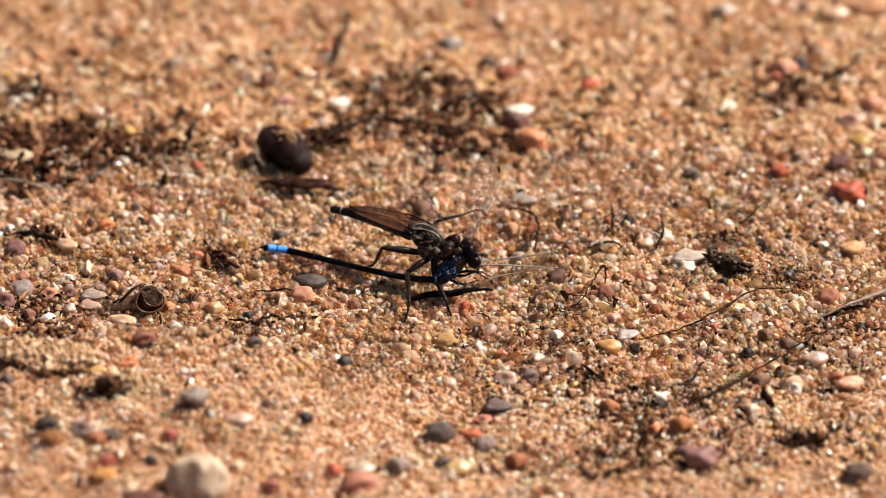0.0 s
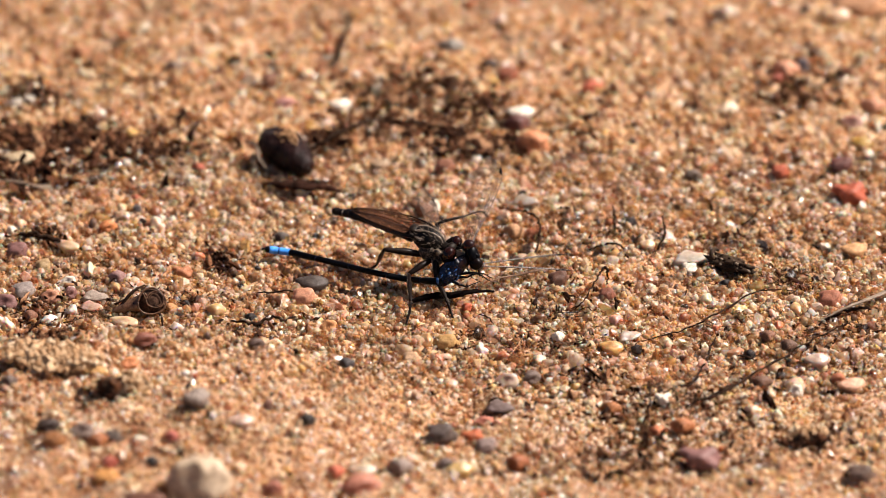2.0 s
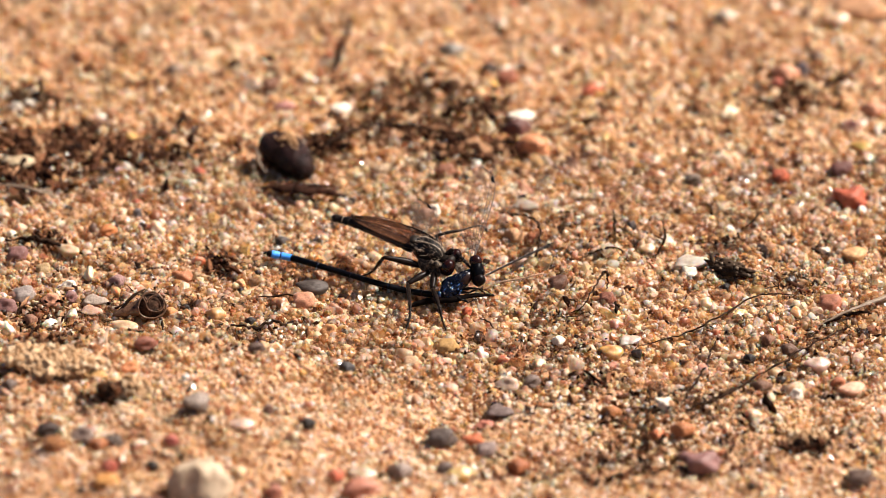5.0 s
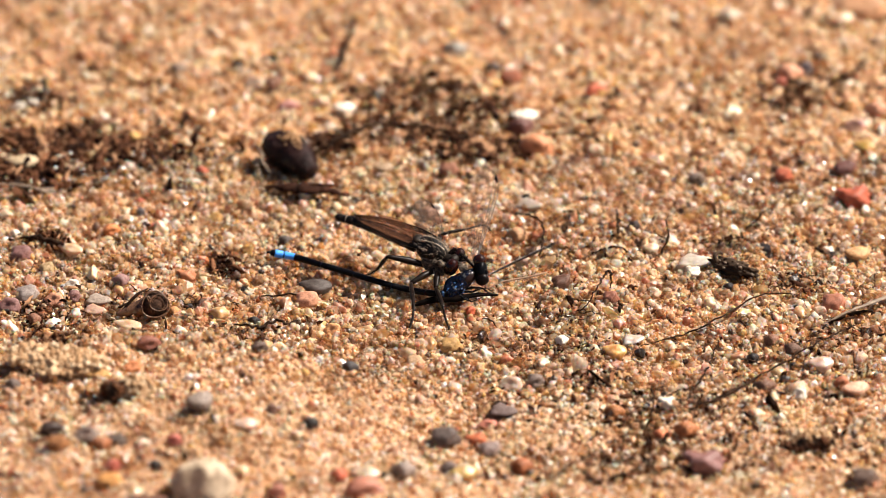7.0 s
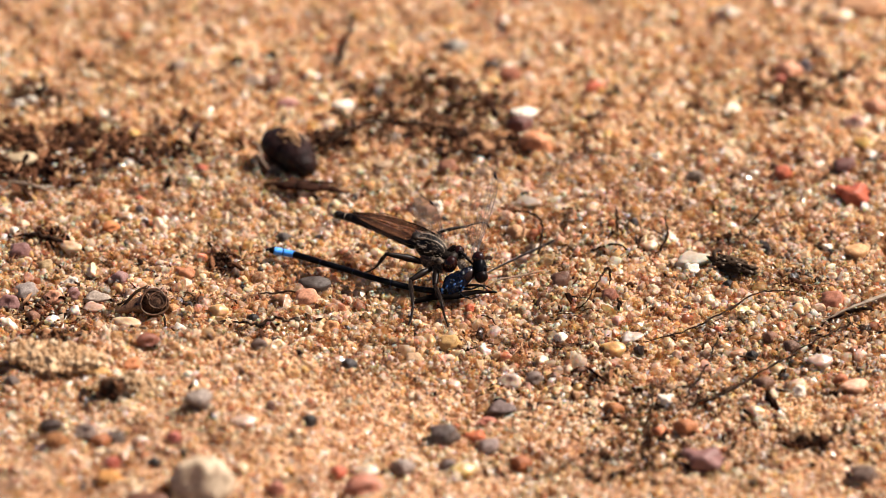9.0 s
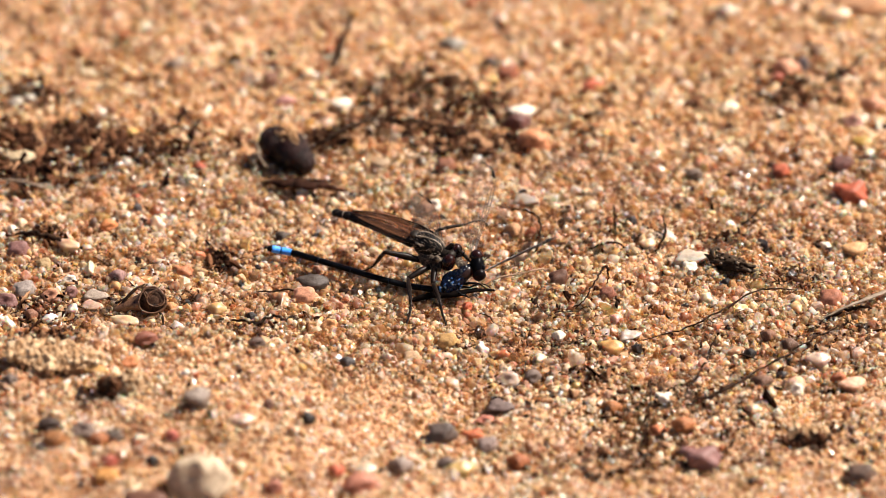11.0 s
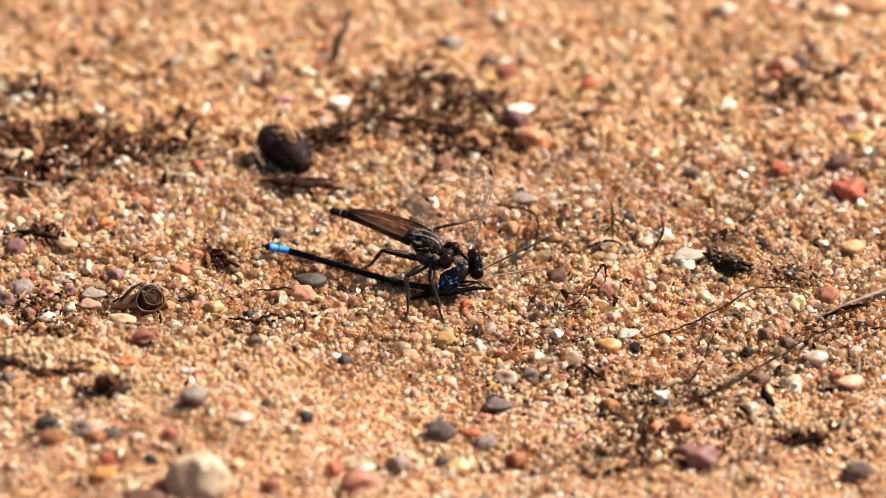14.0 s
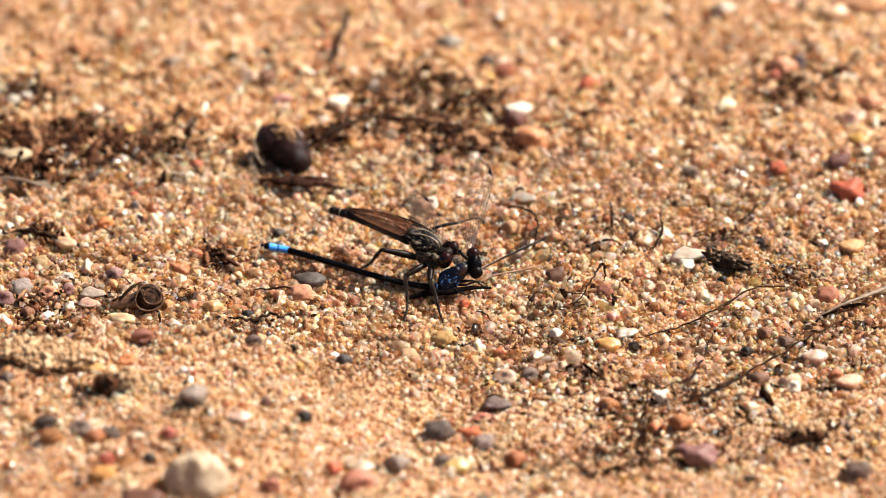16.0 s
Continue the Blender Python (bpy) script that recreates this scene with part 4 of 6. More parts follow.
fibre("bark_sliver", "black tapered sliver of bark under the insects", "bark",
      [(-5.02, -15.85, 0.5), (-1.94, -15.9, 0.9), (1.29, -15.7, 1.0), (4.13, -14.6, 1.0), (6.95, -13.2, 0.7)], [0.5, 0.85, 0.8, 0.55, 0.25], BLACK_BARK, flat=0.7, rough=0.15)
fibre("straw", "pale crooked fibre caught on a dark pebble", "straw", [(-29.49, 31.54, 1.6), (-28.5, 29.24, 2.4), (-27.75, 26.28, 2.6), (-27.47, 24.53, 2.0), (-26.47, 24.25, 1.2)], [0.2, 0.26, 0.26, 0.24, 0.16], STRAW,
      forks=([(-28.5, 29.24, 2.4), (-27.74, 29.2, 2.8), (-27.01, 26.95, 3.2)], [(-27.75, 26.28, 2.6), (-28.51, 26.03, 1.6), (-28.17, 25.2, 0.9)]))
fibre("root", "dark bent twig on far sand", "root", [(-61.78, 48.40, 0.26), (-61.24, 48.96, 2.08), (-61.16, 51.32, 3.00)], [0.5, 0.5, 0.3], TWIG,
      forks=([(-61.78, 48.40, 0.26), (-59.63, 48.63, 1.29), (-56.93, 50.49, -0.03)], [(-61.78, 48.40, 0.26), (-64.41, 50.26, 0.95), (-66.61, 51.43, 0.84)]))
fibre("root", "buried dark root surfacing in far sand", "root", [(-17.09, 57.48, 1.64), (-16.05, 63.06, 1.55), (-15.09, 69.64, 1.39), (-14.14, 76.99, 1.16)], [0.5, 0.6, 0.5, 0.3], TWIG)
fibre("root", "thin root on far sand", "root", [(56.11, 51.66, 0.72), (59.18, 53.72, 1.41), (61.88, 56.30, 1.46), (63.95, 62.93, 1.04)], [0.3, 0.34, 0.3, 0.2], TWIG)
fibre("fibre", "black plant fibre beside a buff pebble", "fibre", [(-62.80, 3.18, 0.73), (-60.29, 2.75, 1.24), (-57.80, 2.04, 1.06), (-55.70, 0.85, 0.76), (-54.46, 0.29, 0.22)], [0.2, 0.4, 0.45, 0.35, 0.15], TWIG,
      forks=([(-60.29, 2.75, 1.24), (-58.66, 3.26, 1.89), (-56.90, 4.00, 1.23)],))


def litter(label, plan, half, count, seed, lean=0.0, big=0.55, threads=6, material=None):
    """A patch of rotted leaf crumbs with thin threads through it."""
    rng = np.random.default_rng(seed)
    count = int(count * 1.25)
    a = rng.normal(0, 0.55, (count, 2)) * np.array(half)
    c, s = math.cos(radians(lean)), math.sin(radians(lean))
    x = plan[0] + a[:, 0] * c - a[:, 1] * s
    y = plan[1] + a[:, 0] * s + a[:, 1] * c
    count = len(x)
    r = 0.46 * big * np.exp(rng.normal(0, 0.38, count))
    z = relief(x, y) + 0.15 + rng.random(count) * 0.75
    ob = pile("leaf_litter", np.stack([x, y, z], -1), r, 11, seed, label, material or CRUMBS, squash=(0.12, 0.4), stretch=(0.8, 2.6), tumble=0.8)
    bm = bmesh.new()
    for _ in range(int(threads * 1.6)):
        u, v = rng.normal(0, 0.45, 2) * np.array(half)
        px, py = plan[0] + u * c - v * s, plan[1] + u * s + v * c
        w, q = rng.uniform(0, 6.28), rng.uniform(0.9, 3.6)
        pts = []
        for k in range(4):
            w += rng.uniform(-0.4, 0.4)
            px, py = px + math.cos(w) * q / 3, py + math.sin(w) * q / 3 * 0.7
            pts.append((px, py, rise(px, py) + 0.25 + 0.55 * rng.random()))
        t = rng.uniform(0.4, 0.9)
        tube(bm, pts, [0.05 * t, 0.1 * t, 0.08 * t, 0.04 * t], 5, 2, rough=0.6)
    part("fibres", bm, TWIG, ob)
    tagged(ob, category="leaf litter")
    return ob


litter("band of black rotted leaf crumbs on the sand", (-56.07, 34.6), (11, 6), 900, 71, threads=60, big=0.85)
litter("band of black rotted leaf crumbs on the sand", (-63.14, 25.33), (7, 6), 400, 72, threads=18, big=0.85)
litter("band of black rotted leaf crumbs on the sand", (-45.37, 30.8), (8, 4.5), 360, 73, threads=20, big=0.8)
litter("thin scatter of leaf crumbs below a dark pebble", (-18.3, 34.2), (3.4, 3), 200, 74, threads=12, big=0.65)
litter("brown crumbled leaf patch on far sand", (-8.03, 49.69), (8, 5), 210, 75, threads=28, big=0.66)
litter("black crumbled leaf patch on far sand", (4.34, 46.6), (5, 4.5), 170, 76, threads=20, big=0.66)
litter("dark litter with roots behind the insects", (-5.43, 39.6), (9, 4), 480, 77, threads=50, big=0.66)
litter("dark litter beside a pink-orange stone", (4.72, 32.53), (7, 4), 460, 78, threads=34, big=0.7)
litter("thin patch of brown litter on far sand", (-2.06, 53.65), (5, 3), 120, 79, threads=8)
litter("matted dark litter on far sand", (52.14, 48.54), (4.2, 3), 200, 80, threads=16)
litter("dark litter round small far pebbles", (51.99, 55.61), (4, 5), 90, 81, threads=6)
litter("black knot of rotted leaf on the sand", (-32.40, -2.83), (1.8, 3.4), 130, 82, threads=9, big=0.5)
litter("dark strip of leaf crumbs with a fibre", (-59.50, 3.08), (4.5, 2), 110, 83, threads=10)
litter("dark litter behind the crest of the bank", (-57.66, -17.97), (6, 4), 170, 84, threads=22, big=0.4)
litter("dark litter on the crest of the bank", (-56.11, -38.04), (4, 2.4), 120, 85, threads=8)
litter("black leaf flakes on the sand", (22.32, -37.48), (3.4, 3), 50, 86, threads=6, big=0.55)
litter("dark fibrous litter on near sand", (26.43, -48.68), (6, 10), 170, 87, threads=36, big=0.5)
litter("dark fibrous litter on near sand", (35.99, -44.60), (5, 4), 90, 88, threads=16, big=0.4)
litter("dark fibrous litter on near sand", (23.05, -59.80), (7, 7), 120, 89, threads=18)
# these crumbs are added for the brown shadow beside the near clod
litter("brown crumbs standing in for a clod's shadow on near sand", (49.72, -55.57), (4, 3.5), 120, 90, threads=5, big=0.5)
litter("black crumbly clump on the sand bank", (-46.11, -55.89), (2.4, 1.6), 200, 92, threads=2, big=0.5)
litter("dark litter behind a black seed case", (39.95, 2.78), (3.6, 3), 110, 93, threads=12, big=0.4)
litter("thin dark fibres in open sand", (49.69, -9.83), (5, 4), 90, 94, threads=26, big=0.32)
litter("thin dark fibres in open sand", (57.56, -23.30), (5, 4), 50, 95, threads=12, big=0.32)
litter("thin dark fibres in open sand", (26.05, 6.54), (5, 8), 80, 96, threads=11, big=0.32)
litter("thin dark fibres in open sand", (18.21, -20.42), (5, 7), 80, 97, threads=12, big=0.32)
litter("thin dark fibres in open sand", (-39.15, -16.27), (9, 6), 110, 98, threads=24, big=0.3)
litter("thin dark fibres in open sand", (7.67, -30.65), (10, 7), 130, 99, threads=20, big=0.3)


def specks(label, x0, x1, y0, y1, count, seed, size, lowest):
    """Tiny dark crumbs caught between the grains, thick in some places and absent from others."""
    rng = np.random.default_rng(seed)
    x, y = rng.uniform(x0, x1, count * 4), rng.uniform(y0, y1, count * 4)
    thick = np.array([noise.noise(Vector((a * 0.085, b * 0.10, seed))) + 0.5 * noise.noise(Vector((a * 0.3, b * 0.35, seed + 9.0))) for a, b in zip(x, y)])
    keep = np.argsort(-(thick + rng.normal(0, 0.28, len(thick))))[:count]
    x, y = x[keep], y[keep]
    r = size * np.exp(rng.normal(0, 0.45, count))
    z = relief(x, y) + rng.uniform(lowest, lowest + 0.4, count)
    return tagged(pile("leaf_crumbs", np.stack([x, y, z], -1), r, 8, seed, label, CRUMBS, squash=(0.2, 0.6), stretch=(0.8, 3.2), tumble=0.9), category="leaf litter")


specks("dark crumbs of rotted leaf between the grains", -66, 66, -42, 32, 2500, 131, 0.20, 0.0)
specks("dark crumbs of rotted leaf on near sand", 4, 60, -66, -26, 900, 132, 0.22, 0.05)
specks("dark crumbs of rotted leaf round a maroon stone", 20, 46, -66, -48, 300, 134, 0.24, 0.05)
specks("dark crumbs of rotted leaf on far sand", -70, 70, 30, 90, 900, 133, 0.30, 0.0)


def seed_case():
    """A black, ribbed, empty seed case lying on its side."""
    a, b = Vector((38.19, -4.81, 1.54)), Vector((44.43, -8.36, 1.40))
    top = thing("seed_case", "black ribbed empty seed case with white flecks", "seed case", a)
    axis = b - a
    part("shell", blob_bm((3.3, 1.1, 1.05), 4, 0.6, 2.6, 41, 0, axis * 0.48, oriented(axis)), LITTER, top)
    part("mouth", tube(bmesh.new(), [a + Vector((0.5, -1.0, 0.5)), a + Vector((0.2, -0.4, 1.2)), a + Vector((0.7, 0.5, 1.3)), a + Vector((1.3, 0.9, 0.9))],
                       [0.25, 0.32, 0.32, 0.2], 7, 4, origin=a, rough=0.2), LITTER, top)
    rng = random.Random(12)
    for k in range(22):
        w, f = rng.uniform(0.0, 1.9), rng.uniform(0.12, 0.92)
        off = oriented(axis) @ Vector((0, -math.cos(w), math.sin(w))) * (1.08 * math.sqrt(max(0.05, 1 - (2 * f - 1) ** 2)))
        r = rng.uniform(0.12, 0.3)
        part("fleck", blob_bm((r * 1.6, r, r), 1, 0.4, 1.4, 90 + k, 2, axis * f + off, oriented(axis)), STRAW if k % 3 == 0 else LITTER, top)
    return top


def dry_husk():
    """A brown dried husk: a cone with a round ringed mouth."""
    tail, mouth = Vector((-47.43, -19.16, 0.69)), Vector((-42.12, -18.04, 1.73))
    d = (mouth - tail).normalized()
    top = thing("dry_husk", "brown dried husk with a round ringed mouth", "husk", tail)
    part("cone", tube(bmesh.new(), [tail, tail.lerp(mouth, 0.3), tail.lerp(mouth, 0.65), tail.lerp(mouth, 0.92)], [0.25, 0.75, 1.2, 1.55], 18, 4, origin=tail, rough=0.06), HUSK, top)
    axis = Vector((0.16, -0.86, 0.42)).normalized()
    e = axis.cross(Vector((0, 0, 1))).normalized()
    f = axis.cross(e)
    for i, (r, thick, push, dx, dz) in enumerate(((2.0, 0.13, 1.5, 0.0, 0.0), (1.25, 0.1, 1.6, 0.5, 0.3), (0.98, 0.06, 1.5, 0.6, 0.35))):
        c = mouth + axis * push + Vector((dx, 0, dz))
        pts = [c + (e * math.cos(w) + f * math.sin(w) * 0.94) * r * (1 + 0.05 * math.sin(3 * w + i)) for w in np.linspace(0, 6.2, 15)]
        part("ring", tube(bmesh.new(), pts, [thick, thick * 1.4, thick * 0.8, thick * 1.2], 6, 3, origin=tail, rough=0.25), HUSK, top)
    for k, (dx, lean) in enumerate(((-0.75, 0.5), (-0.35, 0.62))):
        c = mouth + axis * 1.6 + Vector((dx, 0, 0.1))
        part("rib", tube(bmesh.new(), [c - f * 1.25 + e * lean * 0.9, c, c + f * 1.25 - e * lean * 0.3], [0.08, 0.14, 0.08], 6, 4, origin=tail, rough=0.3), HUSK, top)
    part("floor", tube(bmesh.new(), [mouth - axis * 0.6, mouth + axis * 0.3, mouth + axis * 1.1], [1.4, 1.8, 1.95], 16, 3, origin=tail), HUSK_IN, top)
    for k, pts in enumerate(([(-46.71, -18.79, 0.95), (-44.53, -17.71, 3.11), (-42.96, -16.41, 3.42)], [(-48.47, -13.85, -0.07), (-47.14, -17.86, 1.17), (-45.92, -17.77, 1.86)],
                             [(-41.30, -18.79, 0.94), (-40.44, -20.74, 0.53), (-40.24, -22.10, -0.19)])):
        part("thread", tube(bmesh.new(), pts, [0.2, 0.22, 0.1], 6, 4, origin=tail, rough=0.2), TWIG, top)
    return top


HUSK = mottled("dry_husk_skin", (0.014, 0.006, 0.0035), (0.22, 0.112, 0.062), 900.0, 0.26, 0.45, bump=0.4, bump_mm=0.06)
HUSK_IN = mottled("dry_husk_pith", (0.010, 0.005, 0.003), (0.10, 0.05, 0.03), 1800.0, 0.8, 0.1, bump=0.9, bump_mm=0.2)
seed_case()
dry_husk()


def clod(label, plan, size, seed, lean, raised=0.45):
    """A lump of caked sand with grains stuck all over it."""
    x, y = plan
    z = rise(x, y)
    top = thing("sand_clod", label, "clod", (x, y, z))
    bm = blob_bm(size, 4, 0.45, 1.6, seed, 0, (0, 0, size[2] * raised), Euler((0, 0, radians(lean))).to_matrix())
    rng = np.random.default_rng(seed)
    spots = np.array([v.co[:] for v in bm.verts]) / MM
    spots = spots[rng.integers(0, len(spots), int(300 * size[0] * size[1]))]
    spots = spots + rng.normal(0, 0.12, spots.shape)
    part("core", bm, CAKED, top)
    part("grit", grain_mesh("grit", spots, 0.2 * np.exp(rng.normal(0, 0.45, len(spots))), 11, seed, CAKED_GRAINS), CAKED_GRAINS, top, "orange quartz grains")
    return top


clod("caked brown sand clod on the bank", (-54.6, -47.2), (6.0, 3.0, 1.0), 61, -10, 0.6)
clod("caked brown sand clod on near sand", (50.08, -56.11), (2.4, 1.4, 1.5), 62, 12)
clod("caked sand clod beside a black clump", (-43.6, -53.4), (2.2, 1.5, 1.7), 63, 0)


def dark_clump(label, plan, size, seed):
    """A lump in the dark litter colour with crumbs all over it."""
    x, y = plan
    top = thing("dark_clump", label, "leaf litter", (x, y, rise(x, y)))
    bm = blob_bm(size, 4, 0.7, 1.7, seed, 0, (0, 0, size[2] * 0.55))
    rng = np.random.default_rng(seed)
    spots = np.array([v.co[:] for v in bm.verts]) / MM
    spots = spots[rng.integers(0, len(spots), int(45 * size[0] * size[1]))] + rng.normal(0, 0.15, (int(45 * size[0] * size[1]), 3))
    part("core", bm, LITTER, top)
    part("crust", grain_mesh("crust", spots, 0.32 * np.exp(rng.normal(0, 0.4, len(spots))), 9, seed, CRUMBS, squash=(0.2, 0.6), stretch=(0.8, 2.4)), CRUMBS, top)
    return top


dark_clump("black crumbly clump on the sand bank", (-46.0, -57.0), (1.9, 1.3, 2.3), 64)
# front of the caked clod, its brown shadow put into the dark colour
dark_clump("brown caked clod with its shadow put into the colour", (49.6, -57.6), (2.4, 1.0, 1.05), 65)
litter("scatter of dark leaf crumbs round a bent twig", (-61.79, 48.45), (6, 5), 120, 101, threads=14, big=0.6)
litter("thin dark fibres in open sand", (-47.71, -4.52), (12, 8), 90, 102, threads=18, big=0.3)
litter("thin dark fibres in open sand", (-13.69, 21.24), (12, 10), 100, 103, threads=16, big=0.35)
litter("thin dark fibres in open sand", (45.52, 19.94), (14, 10), 90, 104, threads=16, big=0.35)
litter("thin dark crumbs in open sand", (-10.56, -45.12), (16, 10), 110, 105, threads=12, big=0.35)
litter("thin dark crumbs in far sand", (31.33, 52.58), (24, 22), 150, 106, threads=14, big=0.5)
litter("thin dark crumbs in far sand", (-41.61, 57.95), (24, 26), 150, 107, threads=14, big=0.5)
litter("thin dark crumbs on the near bank", (-37.30, -68.56), (26, 14), 120, 108, threads=10, big=0.4)
# a dark strip added as the shadow below the clod's undercut edge
litter("dark crumbs standing in for the shadow under a clod", (-54.6, -50.6), (4.6, 0.3), 90, 109, lean=-12, threads=2, big=0.4)


# ---- the insects ----
CHITIN = mottled("black_chitin", (0.002, 0.0015, 0.0015), (0.012, 0.008, 0.006), 1500.0, 0.3, 0.12, bump=0.25, bump_mm=0.03)
SHIN = mottled("glossy_leg_chitin", (0.0015, 0.001, 0.0008), (0.018, 0.010, 0.007), 1700.0, 0.36, 0.09, bump=0.3, bump_mm=0.03)
DUSTED = mottled("dusted_chitin", (0.0015, 0.0012, 0.001), (0.03, 0.021, 0.015), 1700.0, 0.5, 0.1, bump=0.3, bump_mm=0.04)


def patchy(name, dark, light, scale, lo, hi, rough, spec):
    """Black skin under patches of pale dust."""
    m, nt, p, _ = shader(name)
    geo = nt.nodes.new("ShaderNodeTexCoord").outputs["Object"]
    a = noise_node(nt, scale, 5.0, 0.7, geo)
    r = ramp_node(nt, [(lo, dark), (hi, light)])
    nt.links.new(a.outputs["Fac"], r.inputs[0])
    nt.links.new(r.outputs[0], p.inputs["Base Color"])
    p.inputs["Roughness"].default_value = rough
    p.inputs["Specular IOR Level"].default_value = spec
    bump_node(nt, a.outputs["Fac"], 0.7, 0.08 * MM, p)
    return m


BACK = patchy("dusted_back", (0.0015, 0.0012, 0.001), (0.12, 0.086, 0.06), 1000.0, 0.53, 0.70, 0.45, 0.15)
PRUINE = mottled("pale_dusting", (0.13, 0.10, 0.07), (0.42, 0.33, 0.25), 1800.0, 0.7, 0.3, bump=0.3, bump_mm=0.03)
BRISTLE = mottled("tan_bristle", (0.06, 0.04, 0.026), (0.28, 0.20, 0.135), 1800.0, 0.45, 0.5, bump=0.0)
EYE = mottled("red_brown_eye", (0.007, 0.0016, 0.001), (0.024, 0.005, 0.003), 1500.0, 0.2, 0.2, bump=0.1, bump_mm=0.02, clear=0.1)
JET = mottled("jet_black_chitin", (0.001, 0.001, 0.0013), (0.0035, 0.0035, 0.005), 1300.0, 0.34, 0.06, bump=0.2, bump_mm=0.03)
BLUE = mottled("bright_blue_chitin", (0.02, 0.20, 0.72), (0.06, 0.36, 0.95), 1300.0, 0.35, 0.5, bump=0.15, bump_mm=0.02)
NAVY = mottled("dusky_blue_chitin", (0.001, 0.001, 0.0015), (0.003, 0.007, 0.022), 1300.0, 0.16, 0.2, bump=1.0, bump_mm=0.35, fine=1900.0)
MAROON = mottled("dark_maroon_chitin", (0.004, 0.002, 0.002), (0.028, 0.012, 0.009), 1300.0, 0.3, 0.2, bump=0.3, bump_mm=0.03, clear=0.05)


def membrane(name, tint, clear, rough):
    """Clear wing skin: mostly see-through, with a thin glossy skin and a faint tint."""
    m, nt, p, out = shader(name)
    geo = nt.nodes.new("ShaderNodeTexCoord").outputs["Object"]
    n = noise_node(nt, 900.0, 3.0, 0.6, geo)
    r = ramp_node(nt, [(0.3, tuple(c * 0.7 for c in tint)), (0.7, tint)])
    nt.links.new(n.outputs["Fac"], r.inputs[0])
    nt.links.new(r.outputs[0], p.inputs["Base Color"])
    p.inputs["Roughness"].default_value = rough
    p.inputs["Specular IOR Level"].default_value = 0.45
    bump_node(nt, n.outputs["Fac"], 0.9, 0.3 * MM, p)
    t = nt.nodes.new("ShaderNodeBsdfTransparent")
    t.inputs[0].default_value = (*(0.5 + 0.5 * c for c in tint), 1) if clear < 0.8 else (1, 1, 1, 1)
    mix = nt.nodes.new("ShaderNodeMixShader")
    mix.inputs[0].default_value = 1 - clear
    nt.links.new(t.outputs[0], mix.inputs[1])
    nt.links.new(p.outputs[0], mix.inputs[2])
    nt.links.new(mix.outputs[0], out.inputs["Surface"])
    return m


SMOKY = membrane("smoky_wing", (0.27, 0.115, 0.06), 0.74, 0.17)
CLEAR = membrane("clear_wing", (0.50, 0.36, 0.26), 0.91, 0.14)


def frame_of(a, b, side):
    u = (Vector(b) - Vector(a))
    n = u.length
    u.normalize()
    v = Vector(side) - u * Vector(side).dot(u)
    v.normalize()
    return u, v, u.cross(v), n


def wing(name, base, tip, side, chord, parent, home, skin, vein_mat, lead, trail, long_veins, cross, vein_r, label, bow=0.0, stigma=None):
    """A wing from base to tip (mm). lead and trail give the outline on either side of the line from base to tip, as shares of the
    chord at even steps; long_veins are the shares across at which veins run, cross the number of cross veins."""
    u, v, n, length = frame_of(base, tip, side)
    steps = 28

    def edge(arr, t):
        return float(np.interp(t * (len(arr) - 1), range(len(arr)), arr))

    def at(t, s):
        shut = math.sqrt(max(0.0, 1 - t ** 7)) * chord
        mid = 0.34 * (chord - shut)
        a, b = mid - edge(lead, t) * shut, mid + edge(trail, t) * shut
        w = a + (b - a) * s
        crease = (0.05 if stigma else 0.11) * math.cos(s * 17.0) * min(1.0, 4 * t) + bow * math.sin(math.pi * t) + bow * 0.6 * math.sin(math.pi * s)
        return u * (t * length) + v * w + n * crease

    rows, cols = steps, 12
    bm = bmesh.new()
    grid = [[bm.verts.new(at(i / rows, j / cols) * MM) for j in range(cols + 1)] for i in range(rows + 1)]
    for i in range(rows):
        for j in range(cols):
            bm.faces.new((grid[i][j], grid[i + 1][j], grid[i + 1][j + 1], grid[i][j + 1]))
    bmesh.ops.remove_doubles(bm, verts=bm.verts, dist=1e-7)
    ob = part(name, bm, skin, parent, label)
    ob.location = (Vector(base) - Vector(home)) * MM
    bm = bmesh.new()
    for s in long_veins:
        k = (2.2 if stigma is None else 1.7) if s == 0 else (1.2 if s < 0.2 else 0.7)
        start = 0.0 if s < 0.25 or s > 0.99 else 0.06 + 0.32 * abs(math.sin(s * 23.0))
        tube(bm, [at(start + (1 - start) * q / 12, s) for q in range(13)], [vein_r * k, vein_r * k * 0.8, vein_r * k * 0.55], 4, 1)
    rng = random.Random(len(long_veins) * 7 + cross)
    marks = sorted(long_veins)
    for _ in range(cross):
        t = rng.uniform(0.14, 0.97)
        j = rng.randrange(len(marks) - 1)
        skew = rng.uniform(-0.012, 0.012)
        tube(bm, [at(t, marks[j]), at(min(1, t + skew), marks[j + 1])], [vein_r * 0.6] * 2, 3, 1)
    part("vein_net", bm, vein_mat, ob, "fine dark wing veins")
    if stigma:
        t0, t1 = stigma
        bm = bmesh.new()
        tube(bm, [at(t0, 0.03), at((t0 + t1) / 2, 0.06), at(t1, 0.05)], [0.1, 0.26, 0.1], 6, 3, 0.5)
        part("stigma", bm, JET, ob, "black wing-tip spot")
    return ob


FUR = []


